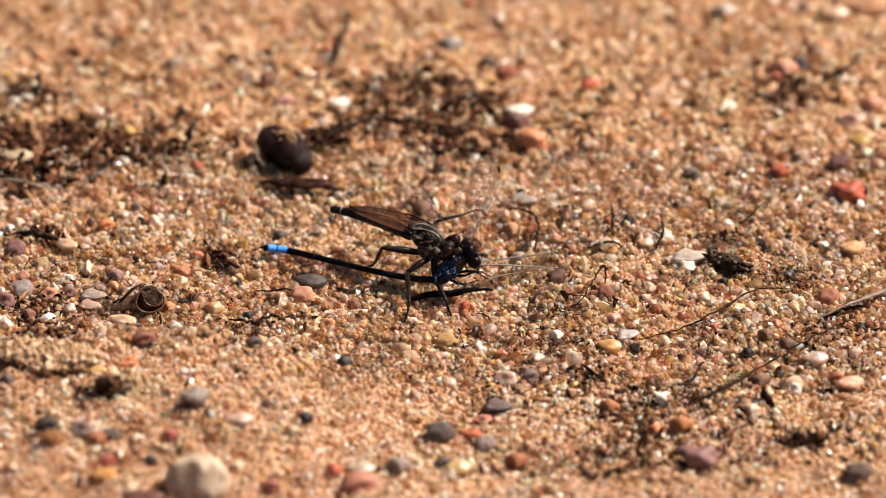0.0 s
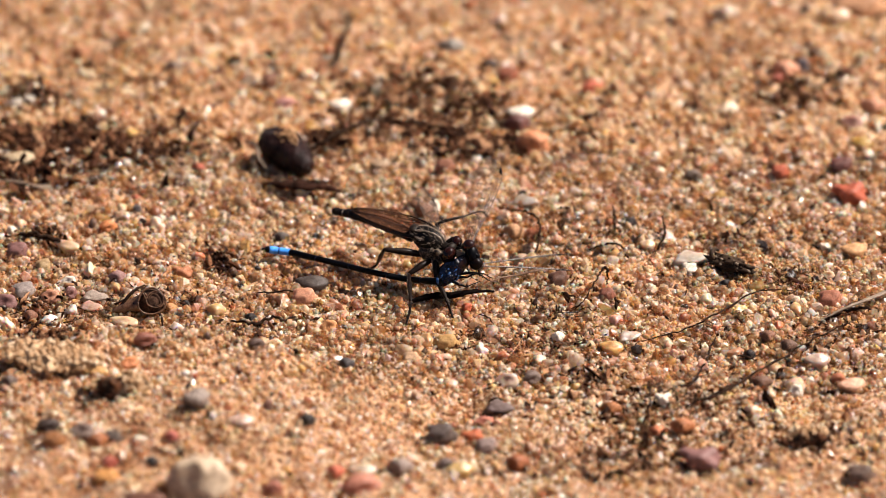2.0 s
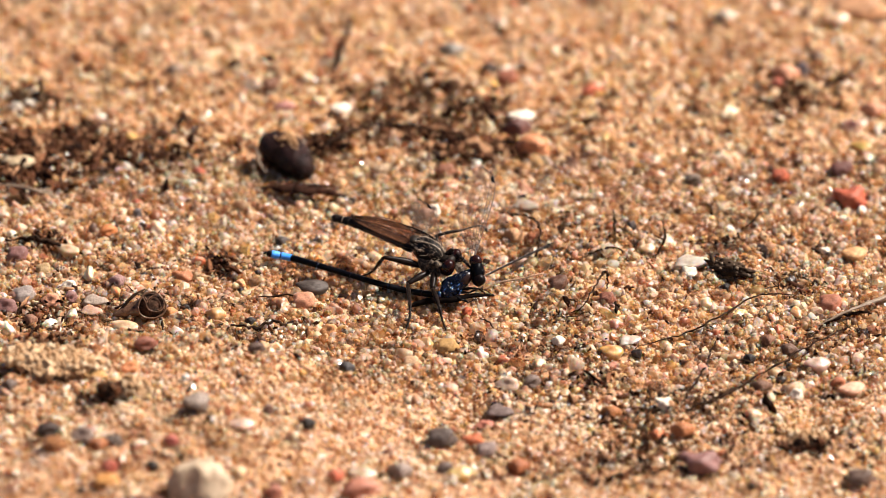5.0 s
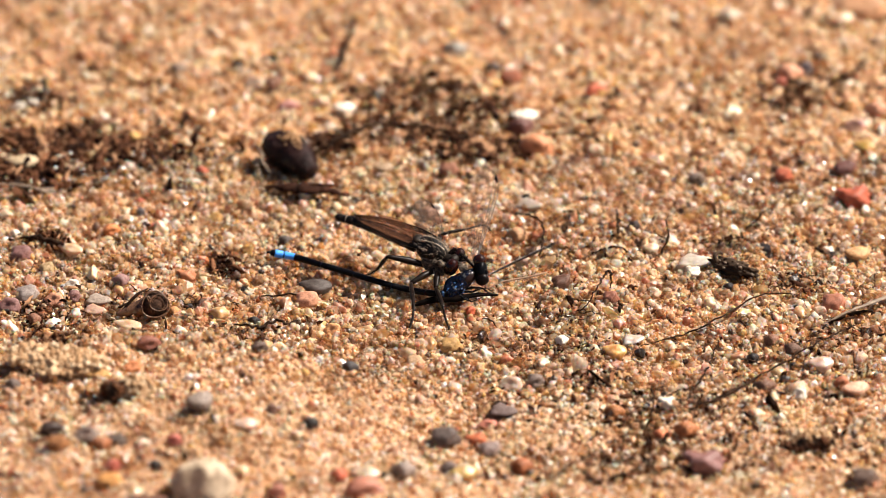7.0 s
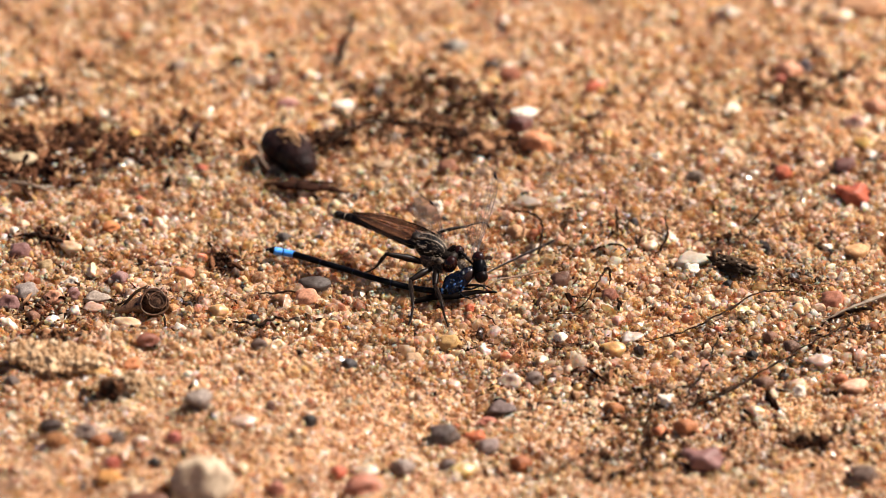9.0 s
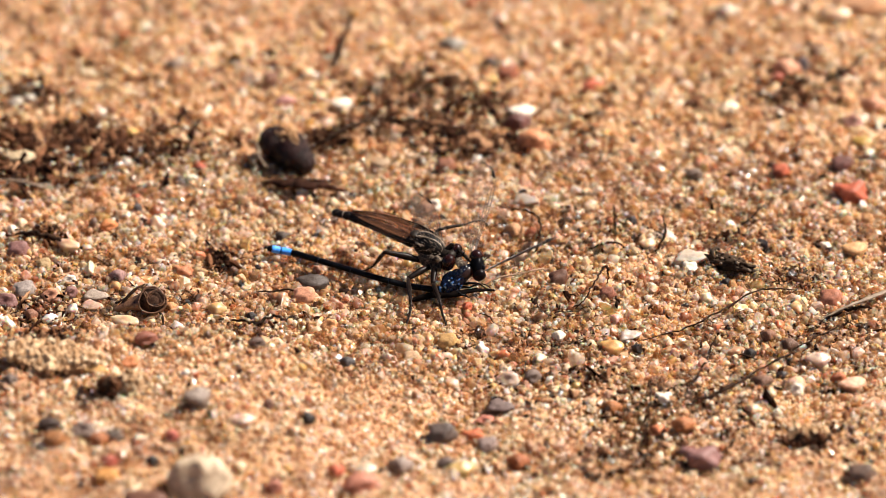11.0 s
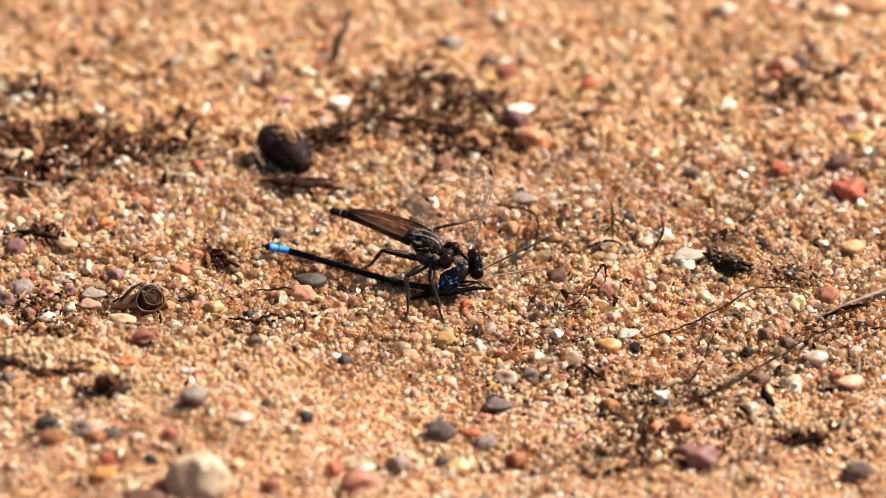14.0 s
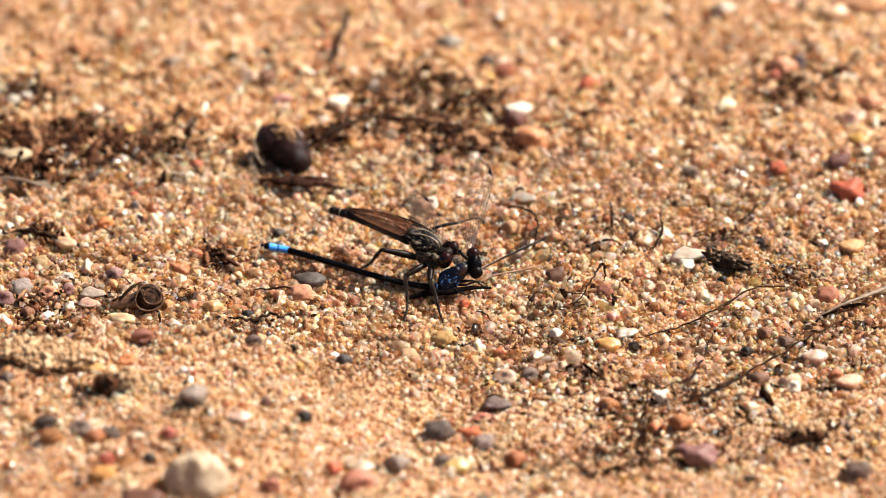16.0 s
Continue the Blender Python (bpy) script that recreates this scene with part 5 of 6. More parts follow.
def limb(name, parent, home, points, radii, material, label="", spines=0, seed=0):
    """A jointed leg: points hip, knee, ankle, and the rest of the foot to its claws. The thigh carries shin and foot."""
    hip = Vector(points[0])
    rng = random.Random(seed)
    bits = (("thigh", points[:2]), ("shin", points[1:3]), ("foot", points[2:]))
    top = None
    for i, (bit, pts) in enumerate(bits):
        bm = bmesh.new()
        p = [Vector(q) for q in pts]
        if len(p) == 2:
            mid = p[0].lerp(p[1], 0.45) + Vector((0, 0, 0.12))
            p = [p[0], mid, p[1]]
        r0, r1 = radii[i], radii[i + 1]
        r0, r1 = r0 * 0.95, r1 * 0.95
        tube(bm, p, [r0 * 0.8, r0 * (1.15 if i < 2 else 0.8), r1] if len(p) == 3 else list(np.linspace(r0 * 0.8, r1, len(p))), 9, 5, origin=hip, rough=0.08)
        path = spline(p, 6)
        for _ in range(spines if i else spines // 2):
            k = rng.randrange(1, len(path))
            c = path[k]
            d = Vector((rng.uniform(-1, 1), rng.uniform(-1, 1), rng.uniform(-0.7, 0.7))).normalized()
            d = (d + (path[k] - path[k - 1]).normalized() * 0.7).normalized()
            tube(bm, [c, c + d * rng.uniform(0.4, 0.95)], [0.055, 0.02], 3, 1, origin=hip)
        if i == 1 and spines > 10:
            fur = bmesh.new()
            for _ in range(46):
                k = rng.randrange(1, len(path))
                d = Vector((rng.uniform(-1, 1), rng.uniform(-1, 0.4), rng.uniform(-0.4, 1))).normalized()
                c = path[k] + d * 0.16
                tube(fur, [c, c + d * 0.22 + (path[k] - path[k - 1]).normalized() * rng.uniform(0.2, 0.5)], [0.04, 0.015], 3, 1, origin=hip)
            FUR.append(fur)
        if i == 2:
            e = path[-1]
            for s in (-1, 1):
                tube(bm, [e, e + Vector((0.18 * s, -0.1, 0.05)), e + Vector((0.3 * s, -0.25, -0.15))], [0.08, 0.06, 0.02], 4, 2, origin=hip)
        if top is None:
            top = part(name, bm, material, parent, label)
            top.location = (hip - Vector(home)) * MM
        else:
            part(bit, bm, material, top)
    while FUR:
        part("shin_hairs", FUR.pop(), BRISTLE, top, "short tan hairs")
    return top


def egg(name, parent, home, centre, size, axis, material, label="", seed=0, wobble=0.05, detail=3, facets=0, up=(0, 0, 1)):
    return part(name, blob_bm(size, detail, wobble, 1.2, seed, facets, Vector(centre) - Vector(home), oriented(axis, up)), material, parent, label)


# robber fly
FLY_HOME = Vector((-2.43, -9.50, 5.88))
FLY_HEAD_DIR = Vector((0.84, -0.46, -0.28)).normalized()
fly = thing("robber_fly", "dark robber fly with folded smoky wings gripping a damselfly", "robber fly", FLY_HOME)
FLY_LEGS, DAMSEL_WINGS = {}, {}


def build_fly():
    h = FLY_HOME
    # thorax, humped, with pale lines along its back
    egg("thorax", fly, h, h, (2.65, 1.7, 1.9), FLY_HEAD_DIR, BACK, "humped black thorax dusted grey", 3, 0.06, 4)
    egg("flank", fly, h, Vector((-2.19, -10.40, 4.24)), (1.75, 1.4, 1.45), FLY_HEAD_DIR, PRUINE_DARK, "grey-dusted flank", 4, 0.35)
    egg("flank", fly, h, Vector((-1.22, -11.70, 4.57)), (1.0, 0.75, 1.05), FLY_HEAD_DIR, PRUINE_DARK, "grey-dusted flank", 14, 0.6)
    egg("scutellum", fly, h, h - FLY_HEAD_DIR * 2.3 + Vector((0, 0, 0.75)), (0.8, 1.0, 0.5), FLY_HEAD_DIR, DUSTED, "", 5)
    turn = oriented(FLY_HEAD_DIR)
    for lat, a0, a1, wig in ((0.25, -1.3, 1.25, 0.0), (-0.38, -1.25, 1.2, 0.14), (-1.05, -1.2, -0.1, 0.22)):
        pts = []
        for w in np.linspace(a0, a1, 7):
            s = lat + wig * math.sin(w * 2.2)
            q = Vector((math.sin(w) * 2.68 * math.cos(s * 0.6), math.sin(s) * 1.72 * math.cos(w) ** 0.5, math.cos(s) * math.cos(w) * 1.93))
            pts.append(h + turn @ q)
        part("pale_stripe", tube(bmesh.new(), pts, [0.04, 0.14, 0.07, 0.16, 0.04], 7, 4, origin=h, rough=1.2), PRUINE, fly)
    # bristles along the back
    bm = bmesh.new()
    rng = random.Random(8)
    for _ in range(230):
        w, s = rng.uniform(-1.4, 1.4), rng.uniform(-1.7, 1.7)
        q = Vector((math.sin(w) * 2.65, math.sin(s) * 1.7 * math.cos(w), math.cos(s) * math.cos(w) * 1.9))
        p0 = h + turn @ q
        d = (turn @ Vector((q.x / 7 - 0.4, q.y / 3, q.z / 3.6))).normalized()
        tube(bm, [p0, p0 + d * rng.uniform(0.3, 0.8)], [0.03, 0.01], 3, 1, origin=h)
    part("bristles", bm, BRISTLE, fly, "fine dark bristles")
    # abdomen, in eight rings narrowing to a blunt tail
    pts = [Vector((-4.63, -7.60, 5.61)), Vector((-7.65, -5.40, 5.91)), Vector((-10.92, -3.50, 6.48)), Vector((-13.79, -2.10, 6.85)), Vector((-15.68, -1.30, 6.89))]
    path = spline(pts, 6)
    rad = np.interp(np.linspace(0, 1, len(path)), [0, 0.2, 0.55, 0.85, 1.0], [1.05, 1.0, 0.85, 0.68, 0.55])
    for k in range(8):
        i = k * 3
        seg = [path[i], path[min(i + 1, len(path) - 1)], path[min(i + 3, len(path) - 1)]]
        r = [rad[i] * 0.96, rad[min(i + 1, len(path) - 1)] * 1.04, rad[min(i + 3, len(path) - 1)] * 0.93]
        part("abdomen_ring", tube(bmesh.new(), seg, r, 14, 4, 0.85, origin=h), CHITIN, fly)
        if k > 5:
            part("pale_band", tube(bmesh.new(), [seg[2] - (seg[2] - seg[1]) * 0.16, seg[2]], [r[2] * 1.05, r[2] * 1.04], 14, 2, 0.86, origin=h), PRUINE, fly)
    egg("tail", fly, h, Vector((-15.76, -1.20, 6.93)), (0.85, 0.62, 0.6), pts[-1] - pts[-2], CHITIN, "blunt black tail", 6, 0.2)
    # head: two big eyes, a tuft of face bristles and a stout beak
    near, far = Vector((0.32, -12.60, 4.87)), Vector((1.46, -10.60, 5.64))
    mid = (near + far) / 2
    egg("head", fly, h, mid - FLY_HEAD_DIR * 0.2, (0.8, 1.15, 1.05), FLY_HEAD_DIR, DUSTED, "dusted grey head", 7, 0.08)
    egg("eye", fly, h, near, (1.0, 1.12, 1.4), (0.8, -0.5, -0.35), EYE, "large dark red-brown compound eye", 8, 0.02)
    egg("eye", fly, h, far, (0.9, 1.0, 1.25), (0.8, -0.3, -0.2), EYE, "large dark red-brown compound eye", 9, 0.02)
    neck0, neck1 = h + FLY_HEAD_DIR * 2.1, mid - FLY_HEAD_DIR * 0.4
    part("neck", tube(bmesh.new(), [neck0, neck1], [0.85, 0.7], 10, 3, origin=h), DUSTED, fly)
    beak0, beak1 = mid + FLY_HEAD_DIR * 0.6, Vector((2.27, -13.30, 4.05))
    part("beak", tube(bmesh.new(), [beak0, beak0.lerp(beak1, 0.5), beak1], [0.3, 0.24, 0.1], 8, 3, origin=h), CHITIN, fly, "stout black piercing beak")
    bm = bmesh.new()
    for k in range(190):
        d = (FLY_HEAD_DIR + Vector((rng.uniform(-0.5, 0.6), rng.uniform(-0.6, 0.5), rng.uniform(-0.5, 0.7)))).normalized()
        p0 = mid + FLY_HEAD_DIR * 0.8 + Vector((0.15 + rng.uniform(-0.35, 0.35), -0.5 + rng.uniform(-0.4, 0.5), -0.1 + rng.uniform(-0.5, 0.5)))
        tube(bm, [p0, p0 + d * 0.6 + Vector((0, 0, -0.05)), p0 + d * rng.uniform(0.8, 1.4) + Vector((0, 0, -0.2))], [0.04, 0.035, 0.012], 3, 1, origin=h)
    part("face_bristles", bm, PRUINE, fly, "pale tuft of face bristles")
    bm = bmesh.new()
    for k in range(40):
        p0 = Vector((-1.30, -11.80, 3.98)) + Vector((rng.uniform(-1.1, 1.3), rng.uniform(-0.5, 0.5), rng.uniform(-0.5, 0.3)))
        d = Vector((rng.uniform(-0.15, 0.35), -0.35, -1)).normalized()
        tube(bm, [p0, p0 + d * rng.uniform(0.9, 1.7)], [0.035, 0.012], 3, 1, origin=h)
    part("beard", bm, PRUINE, fly, "pale hairs below the head")
    for s, tip in ((0, (2.27, -11.60, 6.99)), (1, (2.75, -12.20, 6.58))):
        part("antenna", tube(bmesh.new(), [mid + FLY_HEAD_DIR * 0.6 + Vector((0, 0, 0.5)), (mid + FLY_HEAD_DIR * 1.1).lerp(Vector(tip), 0.5), tip], [0.12, 0.14, 0.04], 6, 3, origin=h), CHITIN, fly)
    # folded wings
    outline = dict(lead=[0.05, 0.18, 0.24, 0.24, 0.2, 0.15, 0.1], trail=[0.1, 0.42, 0.8, 0.95, 0.86, 0.56, 0.22])
    wing("wing", (-2.92, -10.20, 6.62), (-14.19, -2.60, 7.57), (0.42, 0.8, 0.42), 3.1, fly, h, SMOKY, CHITIN, outline["lead"], outline["trail"],
         [0, 0.07, 0.13, 0.3, 0.37, 0.55, 0.72, 1.0], 30, 0.07, "smoky brown wing folded over the back", bow=0.28)
    wing("wing", (-1.46, -8.20, 7.12), (-13.57, -0.20, 7.05), (-0.42, -0.8, -0.1), 3.1, fly, h, SMOKY, CHITIN, [0.05, 0.28, 0.42, 0.44, 0.38, 0.24, 0.1], outline["trail"],
         [0, 0.07, 0.13, 0.3, 0.37, 0.55, 0.72, 1.0], 30, 0.07, "smoky brown wing folded over the back", bow=-0.28)
    # legs
    specs = (
        ("hind_near", "leg", [(-3.25, -10.50, 4.02), (-8.75, -11.60, 6.08), (-10.35, -6.96, 1.40), (-11.24, -7.80, 1.29), (-11.96, -8.36, 1.31)], (0.5, 0.3, 0.19, 0.11)),
        ("mid_near", "leg", [(-2.27, -11.60, 3.69), (-5.42, -14.20, 3.15), (-4.99, -20.59, 2.47), (-5.15, -21.88, 1.52), (-5.79, -23.68, 0.30)], (0.5, 0.34, 0.23, 0.14)),
        ("front_near", "leg", [(-1.62, -12.20, 3.83), (-1.86, -15.00, 2.76), (-0.81, -19.35, 1.98), (-0.48, -20.54, 0.80), (0.08, -24.13, 0.91)], (0.5, 0.34, 0.23, 0.14)),
        ("hind_far", "leg", [(-1.30, -7.60, 5.97), (-1.30, -6.20, 6.70), (2.52, -4.60, 6.78), (4.40, -4.00, 7.11), (5.38, -3.80, 7.00), (5.95, -3.60, 6.07)], (0.3, 0.24, 0.18, 0.1)),
        ("front_far", "leg", [(-0.32, -10.60, 5.18), (0.89, -10.40, 6.72), (3.40, -12.80, 5.25), (4.21, -13.40, 4.47), (4.61, -13.60, 3.66)], (0.36, 0.28, 0.18, 0.1)),
        ("mid_far", "leg", [(-0.97, -9.00, 3.96), (0.65, -7.00, 3.26), (2.52, -9.00, 2.30), (3.41, -9.80, 1.62), (4.40, -7.50, -0.72)], (0.34, 0.26, 0.17, 0.1)))
    for k, (key, name, pts, radii) in enumerate(specs):
        FLY_LEGS[key] = (limb(name, fly, h, pts, radii, SHIN, "bristly jointed black leg", 26, k + 30), Vector(pts[0]), Vector(pts[-1]))


PRUINE_DARK = patchy("grey_dusting", (0.006, 0.004, 0.003), (0.20, 0.145, 0.10), 1700.0, 0.42, 0.66, 0.6, 0.15)
build_fly()

# damselfly
DAM_HOME = Vector((-25.73, -3.44, 2.38))
damsel = thing("damselfly", "dead black damselfly with bright blue tail tip", "damselfly", DAM_HOME)
DAM_NECK = Vector((3.24, -12.60, 4.22))
PIVOT = {}


def build_damselfly():
    h = DAM_HOME
    pts = [Vector(p) for p in ((-25.73, -3.44, 2.38), (-22.38, -3.62, 1.74), (-18.25, -6.70, 2.09), (-14.16, -8.18, 1.49), (-10.06, -11.47, 1.87), (-5.60, -12.15, 0.95), (-1.78, -14.95, 1.81), (0.08, -15.49, 2.10))]
    path = spline(pts, 12)
    n = len(path) - 1
    cuts = [0, 2, 7, 13, 24, 38, 53, 67, 78, n]
    rad = np.interp(np.arange(n + 1), [0, 3, 12, 24, 50, 67, 80, n], [0.45, 0.56, 0.52, 0.45, 0.43, 0.47, 0.58, 0.64])
    for k in range(9):
        i, j = cuts[k], cuts[k + 1]
        seg = path[i:j + 1]
        r = [float(v) for v in rad[i:j + 1]]
        r[0] *= 0.93
        r[-1] *= 0.96
        blue = k in (1, 2)
        part("tail_segment" if blue else "abdomen_segment", tube(bmesh.new(), seg, r, 12, 2, origin=h), BLUE if blue else JET, damsel, "bright sky-blue tail segment" if blue else "")
        if not blue and k > 2:
            part("blue_ring", tube(bmesh.new(), [seg[-1] - (seg[-1] - seg[-2]) * 0.35, seg[-1]], [r[-1] * 1.03, r[-1] * 1.02], 12, 1, origin=h), NAVY, damsel)
        if blue:
            e = seg[-1]
            part("black_mark", tube(bmesh.new(), [e - (e - seg[-2]) * 0.5, e], [r[-1] * 1.03] * 2, 12, 1, origin=h), JET, damsel)
    for s in (-1, 1):
        part("clasper", tube(bmesh.new(), [path[0], path[0] + Vector((-0.35, 0.15 * s, 0.1)), path[0] + Vector((-0.6, 0.1 * s, -0.05))], [0.16, 0.14, 0.05], 6, 3, origin=h), JET, damsel)
    # thorax, leaning up towards the head
    a, b = Vector((-0.08, -15.00, 1.93)), Vector((3.40, -12.80, 4.15))
    d = (b - a).normalized()
    egg("thorax", damsel, h, a.lerp(b, 0.42), (2.6, 1.35, 1.5), d, NAVY, "blue-black thorax with painted blue glints", 21, 0.34, 4)
    egg("shoulder", damsel, h, a.lerp(b, 0.72) + Vector((0.25, -0.25, 0.2)), (1.55, 1.0, 1.08), d, MAROON, "dark maroon shoulder plate", 22, 0.08)
    rng = random.Random(5)
    # glints on the dark thorax, painted as small blue lumps
    for k in range(15):
        w, s = rng.uniform(-1.1, 0.1), rng.uniform(-0.9, 1.2)
        q = Vector((math.sin(w) * 2.6, -math.cos(s) * math.cos(w) * 1.38, math.sin(s) * math.cos(w) * 1.5))
        c = a.lerp(b, 0.42) + oriented(d) @ q
        part("blue_glint", blob_bm((rng.uniform(0.14, 0.36), 0.1, rng.uniform(0.1, 0.2)), 2, 0.2, 1.2, 60 + k, 0, c - h, oriented(d)), BLUE_DULL, damsel, "small painted blue glint")
    part("blue_ring", tube(bmesh.new(), path[77:80], [0.60, 0.62, 0.62], 12, 2, origin=h), BLUE_DULL, damsel, "blue ring at the abdomen's root")
    # head: a wide bar with an eye at each end, turning on the neck
    up_eye, low_eye = Vector((4.37, -12.40, 5.86)), Vector((4.77, -14.00, 3.69))
    mid = (up_eye + low_eye) / 2
    ax = (up_eye - low_eye).normalized()
    head = part("head", blob_bm((1.6, 0.98, 0.95), 3, 0.15, 1.2, 31, 0, mid - DAM_NECK, oriented(ax, (0, -1, 0.3))), JET, damsel, "wide black head")
    head.location = (DAM_NECK - h) * MM
    part("eye", blob_bm((0.95, 0.88, 0.92), 3, 0.03, 1.0, 32, 0, up_eye - DAM_NECK), EYE, head, "round dark red-brown eye")
    part("eye", blob_bm((1.0, 0.95, 1.0), 3, 0.08, 1.0, 33, 0, low_eye - DAM_NECK), EYE_DARK, head, "round black-brown eye")
    part("mouth", blob_bm((0.5, 0.45, 0.6), 3, 0.2, 1.4, 34, 0, mid + Vector((0.55, -0.35, -0.2)) - DAM_NECK), JET, head)
    for k, tip in enumerate((Vector((1.9, 0.2, 1.5)), Vector((2.1, -0.4, 0.4)))):
        part("antenna", tube(bmesh.new(), [mid + Vector((0.5, -0.2, 0.2)) - DAM_NECK, mid + tip * 0.5 - DAM_NECK, mid + tip - DAM_NECK], [0.07, 0.05, 0.02], 4, 3), JET, head)
    part("neck", tube(bmesh.new(), [b - d * 0.6, mid], [0.5, 0.4], 8, 3, origin=h), JET, damsel)
    PIVOT["head"] = (head, DAM_NECK.copy(), mid.copy())
    # four clear wings on narrow stalks
    lead = [0.03, 0.06, 0.11, 0.16, 0.20, 0.24, 0.25, 0.18]
    trail = [0.04, 0.12, 0.40, 0.64, 0.78, 0.84, 0.80, 0.66]
    fan = [0, 0.09, 0.18, 0.3, 0.42, 0.55, 0.68, 0.82, 1.0]
    for key, base, tip, side, chord in (
            ("upright", (3.56, -12.60, 4.77), (7.00, 3.00, 13.03), (-0.9, 0.1, -0.1), 5.0),
            ("behind", (0.00, -12.00, 4.45), (-2.95, 2.50, 8.22), (-0.85, 0.25, 0.2), 3.6),
            ("outer", (4.22, -12.02, 2.44), (16.38, -0.07, 2.73), (0.15, 0.88, -0.44), 2.0),
            ("inner", (4.12, -11.85, 2.2), (15.90, -0.55, 2.45), (0.14, 0.88, -0.45), 1.5)):
        ob = wing("wing", base, tip, side, chord, damsel, h, CLEAR, VEIN, lead, trail, fan, 120, 0.056, "clear net-veined wing with a black spot", bow=0.1, stigma=(0.84, 0.91))
        DAMSEL_WINGS[key] = (ob, Vector(base), Vector(tip))
    # limp legs
    for k, pts3 in enumerate(([(1.29, -15.50, 1.74), (2.26, -16.26, 1.60), (3.23, -15.83, 1.00), (4.21, -13.67, 0.29), (5.03, -12.58, -0.02)],
                              [(1.78, -15.00, 2.02), (3.40, -13.73, 1.43), (5.19, -11.58, 0.92), (6.01, -10.81, 0.13), (6.67, -10.54, -0.57)],
                              [(2.27, -14.60, 2.36), (4.38, -13.04, 1.79), (5.52, -11.79, 0.48), (5.93, -11.30, -0.15), (6.34, -11.08, -0.65)])):
        limb("leg", damsel, h, pts3, (0.2, 0.15, 0.11, 0.06), JET, "thin limp black leg", 8, k + 50)


BLUE_DULL = mottled("glossy_blue_chitin", (0.004, 0.018, 0.06), (0.02, 0.09, 0.26), 1500.0, 0.22, 0.5, bump=0.2, bump_mm=0.02, clear=0.3)
EYE_DARK = mottled("black_brown_eye", (0.002, 0.0013, 0.0013), (0.008, 0.0035, 0.003), 1500.0, 0.3, 0.1, bump=0.15, bump_mm=0.02)
VEIN = mottled("wing_vein", (0.012, 0.006, 0.004), (0.07, 0.038, 0.024), 1800.0, 0.4, 0.4, bump=0.0)
build_damselfly()


# ---- what moves ----
def nudge(home, dx, dz, lean, yaw=0.0, roll=0.0, dy=0.0):
    """A small shift of a thing from its resting place, in mm, and a turn about its home in degrees."""
    return Matrix.Translation((home + Vector((dx, dy, dz))) * MM) @ pose(0, 0, 0, roll, lean, yaw)


def aimed(thing_pose, home, root, rest_tip, tip, twist=0.0):
    """The pose in its thing's space of a part hung at root, turned so that what rests at rest_tip points to tip (all world, mm)."""
    local = (thing_pose.inverted() @ (Vector(tip) * MM)) / MM
    was = Vector(rest_tip) - root
    q = was.rotation_difference(local - (root - home))
    spin = Matrix.Rotation(radians(twist), 4, local - (root - home))
    return Matrix.Translation((root - home) * MM) @ spin @ q.to_matrix().to_4x4()


REST = (3.7, 6.0, 11.0, 16.0)
# seconds, shift in x and z, lean, yaw, roll
FLY_ROWS = [(0.0, 0.1, 1.2, -3.2, 0, 0), (2.2, 0.1, 1.2, -3.2, 0, 0), (2.5, 0.0, 0.35, -1.2, 0, 2), (2.75, -0.3, -0.2, 0.6, 0, 5), (3.0, -0.55, -0.6, 1.8, -2, 9),
            (3.25, -0.6, -0.95, 3.2, -3, 12), (3.5, -0.6, -1.0, 3.4, -3, 12), (3.6, -0.2, -0.3, 1.2, -1, 3)] + [(t, 0, 0, 0, 0, 0) for t in REST]
DAM_ROWS = [(0.0, -0.25, 0.0, -3.6, 0), (2.2, -0.25, 0.0, -3.6, 0), (2.5, -0.2, 0.0, -1.6, 0), (2.75, -0.1, 0.0, -0.6, 0), (3.0, 0.0, 0.0, 0.8, 0),
            (3.25, 0.0, 0.0, 1.1, 0), (3.5, 0.0, 0.0, 1.0, 0), (3.6, 0.0, 0.0, 0.2, 0)] + [(t, 0, 0, 0, 0) for t in REST]
# where the damselfly's wing tips are, in mm, through the struggle
TIPS = {
    "upright": [(0.0, (8.17, 2.50, 13.20)), (2.2, (8.17, 2.50, 13.20)), (2.5, (7.75, 1.00, 14.61)), (2.75, (6.99, -2.00, 17.16)), (3.0, (6.64, -4.50, 19.18)), (3.5, (6.15, -4.50, 19.54)), (3.6, (6.69, 2.00, 13.82))],
    "behind": [(0.0, (-2.13, 2.50, 8.22)), (2.2, (-2.13, 2.50, 8.22)), (2.5, (-2.21, 1.50, 9.11)), (2.75, (-2.21, 1.50, 9.66)), (3.0, (-2.21, 1.50, 9.85)), (3.5, (-2.53, 1.50, 9.94)), (3.6, (-2.78, 2.00, 8.85))],
    "outer": [(0.0, (13.37, -6.00, 2.36)), (2.2, (13.37, -6.00, 2.36)), (2.5, (14.35, -5.00, 3.21)), (2.75, (14.74, -5.00, 5.52)), (3.0, (14.16, -5.00, 7.82)), (3.5, (14.15, -5.00, 9.01)), (3.6, (15.67, -3.00, 4.92))],
    "inner": [(0.0, (11.87, -9.00, 2.12)), (2.2, (11.87, -9.00, 2.12)), (2.5, (12.69, -8.00, 2.96)), (2.75, (13.09, -8.00, 4.35)), (3.0, (12.67, -8.00, 6.19)), (3.5, (12.67, -8.00, 6.92)), (3.6, (13.92, -6.00, 4.39))]}
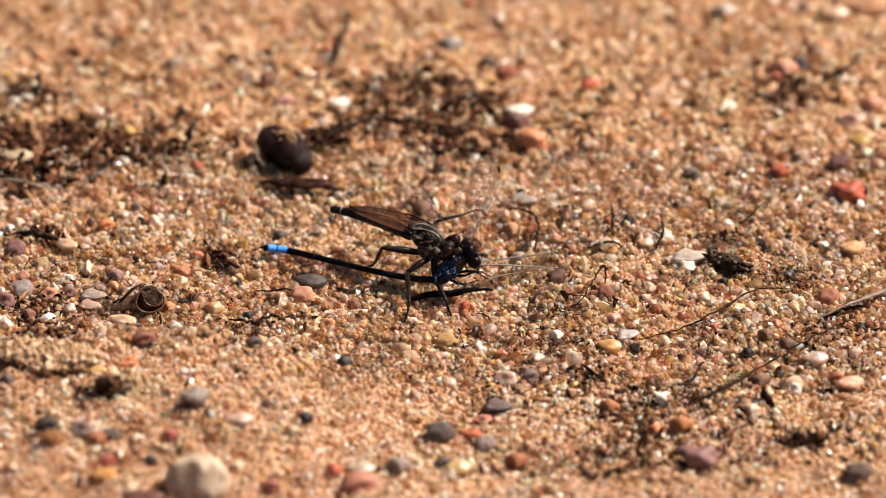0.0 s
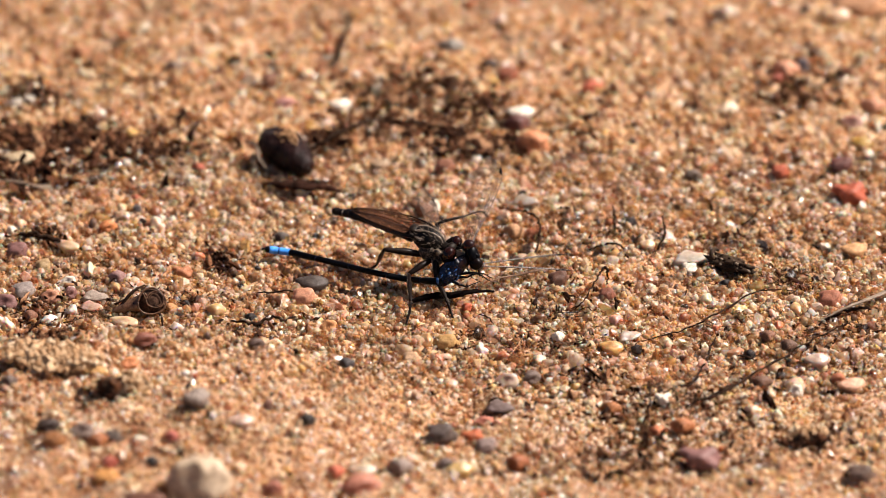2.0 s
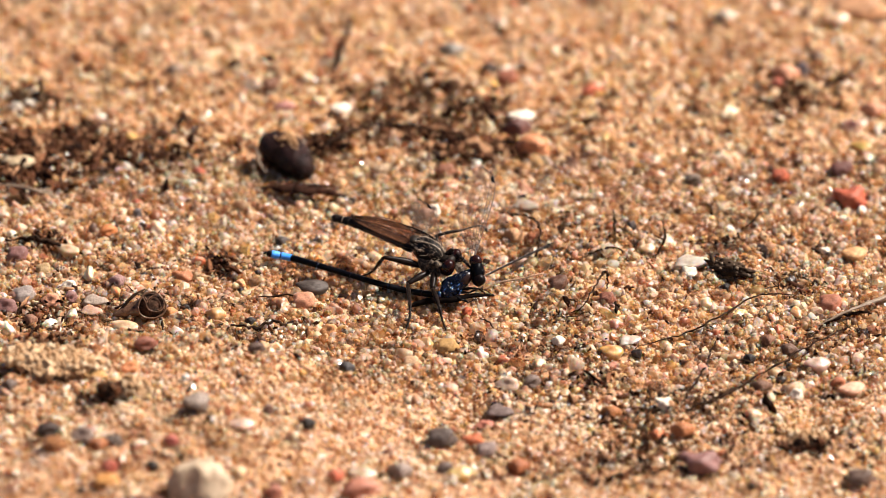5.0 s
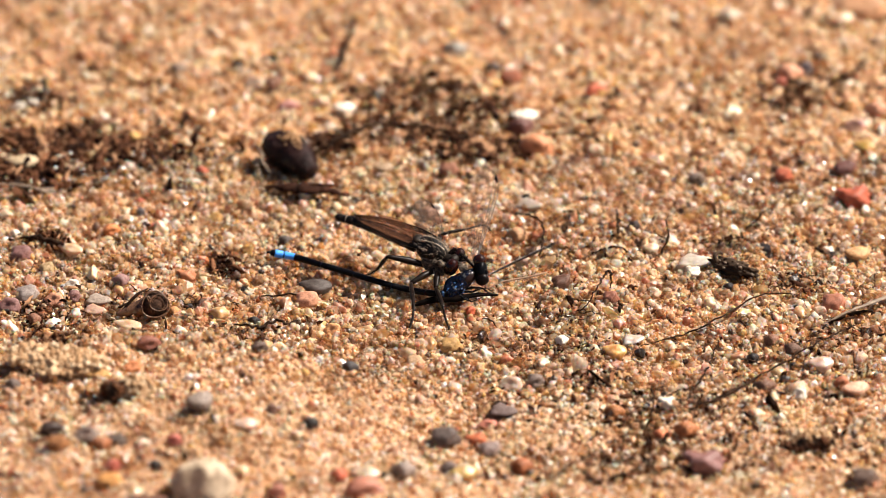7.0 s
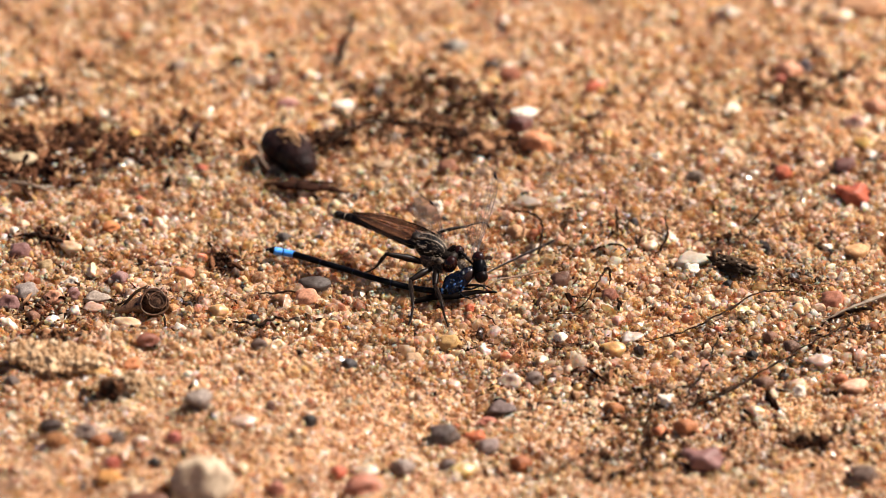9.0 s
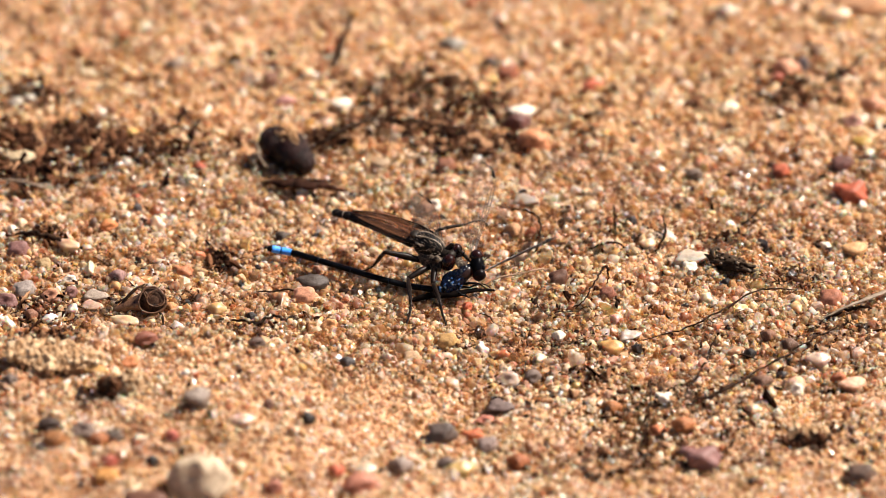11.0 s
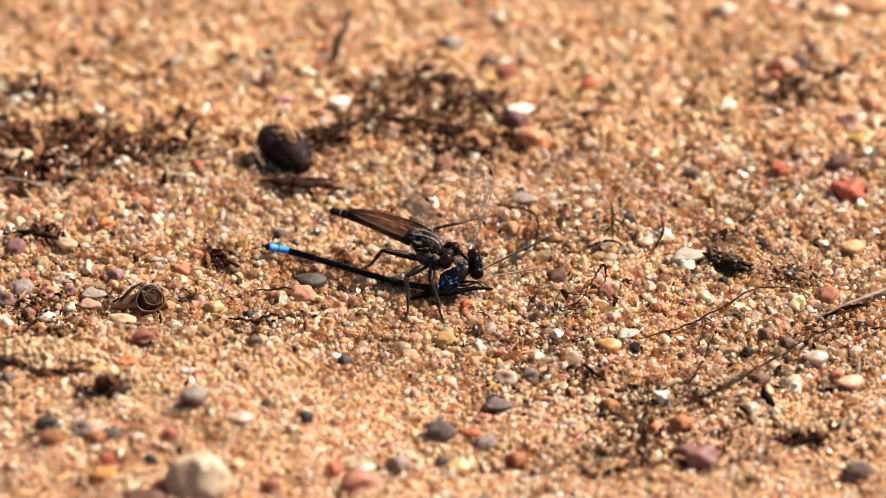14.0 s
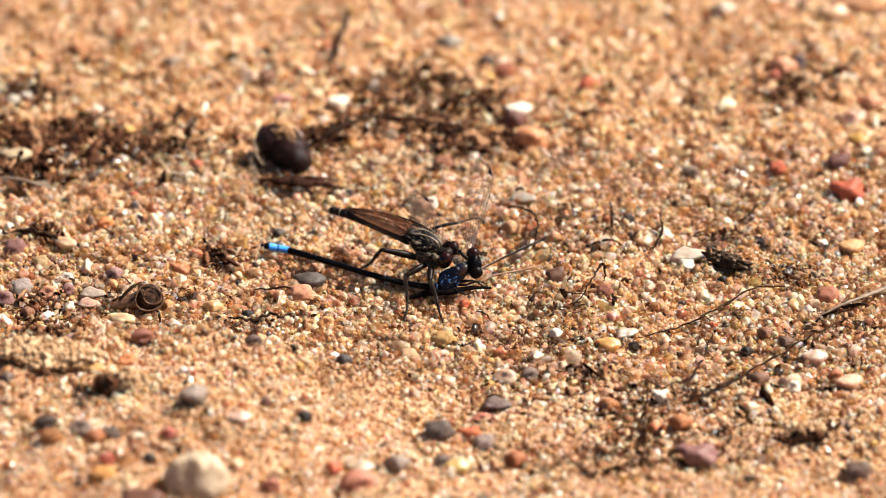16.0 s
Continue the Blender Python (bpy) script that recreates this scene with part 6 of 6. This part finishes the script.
# turn of each wing about its length, while held, at the height of the struggle, at its end, and at rest
TWIST = {"upright": (0, 0, 0, 0), "behind": (35, 45, 20, 0), "outer": (22, 5, 5, 0), "inner": (26, 10, 10, 0)}
# turn of the damselfly's head on its neck: degrees about x, y, z
HEAD_ROWS = [(0.0, 14, -14, -6), (2.2, 14, -14, -6), (2.5, 10, -10, -4), (2.75, 4, -4, 0), (3.0, -4, -6, 0), (3.5, -6, -8, 0), (3.6, 0, -2, 0)] + [(t, 0, 0, 0) for t in REST]


# where the near front foot holds on while the prey struggles
GRIP = {0.0: (1.61, -21.68, 0.04), 2.2: (1.61, -21.68, 0.04), 2.5: (1.77, -21.34, -0.05), 2.75: (1.53, -20.86, 0.23), 3.0: (1.37, -20.63, 0.48), 3.25: (0.97, -20.72, 0.53), 3.5: (0.32, -21.21, 0.24)}


def motions():
    fly_pose = {t: nudge(FLY_HOME, dx, dz, lean, yaw, roll) for t, dx, dz, lean, yaw, roll in FLY_ROWS}
    dam_pose = {t: nudge(DAM_HOME, dx, dz, lean, yaw) for t, dx, dz, lean, yaw in DAM_ROWS}
    walk(fly, sorted(fly_pose.items()))
    walk(damsel, sorted(dam_pose.items()))
    for key in ("hind_near", "mid_near", "front_near", "front_far", "mid_far"):
        leg, hip, foot = FLY_LEGS[key]
        rows = []
        for t, m in sorted(fly_pose.items()):
            tip = foot
            if key == "front_near":
                tip = GRIP.get(t, foot)
            if key == "front_far" and t < 3.6:
                tip = foot + Vector((1.0, 0.0, 0.2)) * (1 if t < 2.6 else 0.3)
            rows.append((t, aimed(m, FLY_HOME, hip, foot, tip)))
        walk(leg, rows)
    for key, rows in TIPS.items():
        ob, root, rest = DAMSEL_WINGS[key]
        full = [(t, aimed(dam_pose[t], DAM_HOME, root, rest, tip, np.interp(t, (2.2, 3.0, 3.5, 3.7), TWIST[key]))) for t, tip in rows]
        full += [(t, aimed(dam_pose[t], DAM_HOME, root, rest, rest)) for t in REST]
        walk(ob, full)
    head, neck, _ = PIVOT["head"]
    walk(head, [(t, Matrix.Translation((neck - DAM_HOME) * MM) @ pose(0, 0, 0, rx, ry, rz)) for t, rx, ry, rz in HEAD_ROWS])


motions()
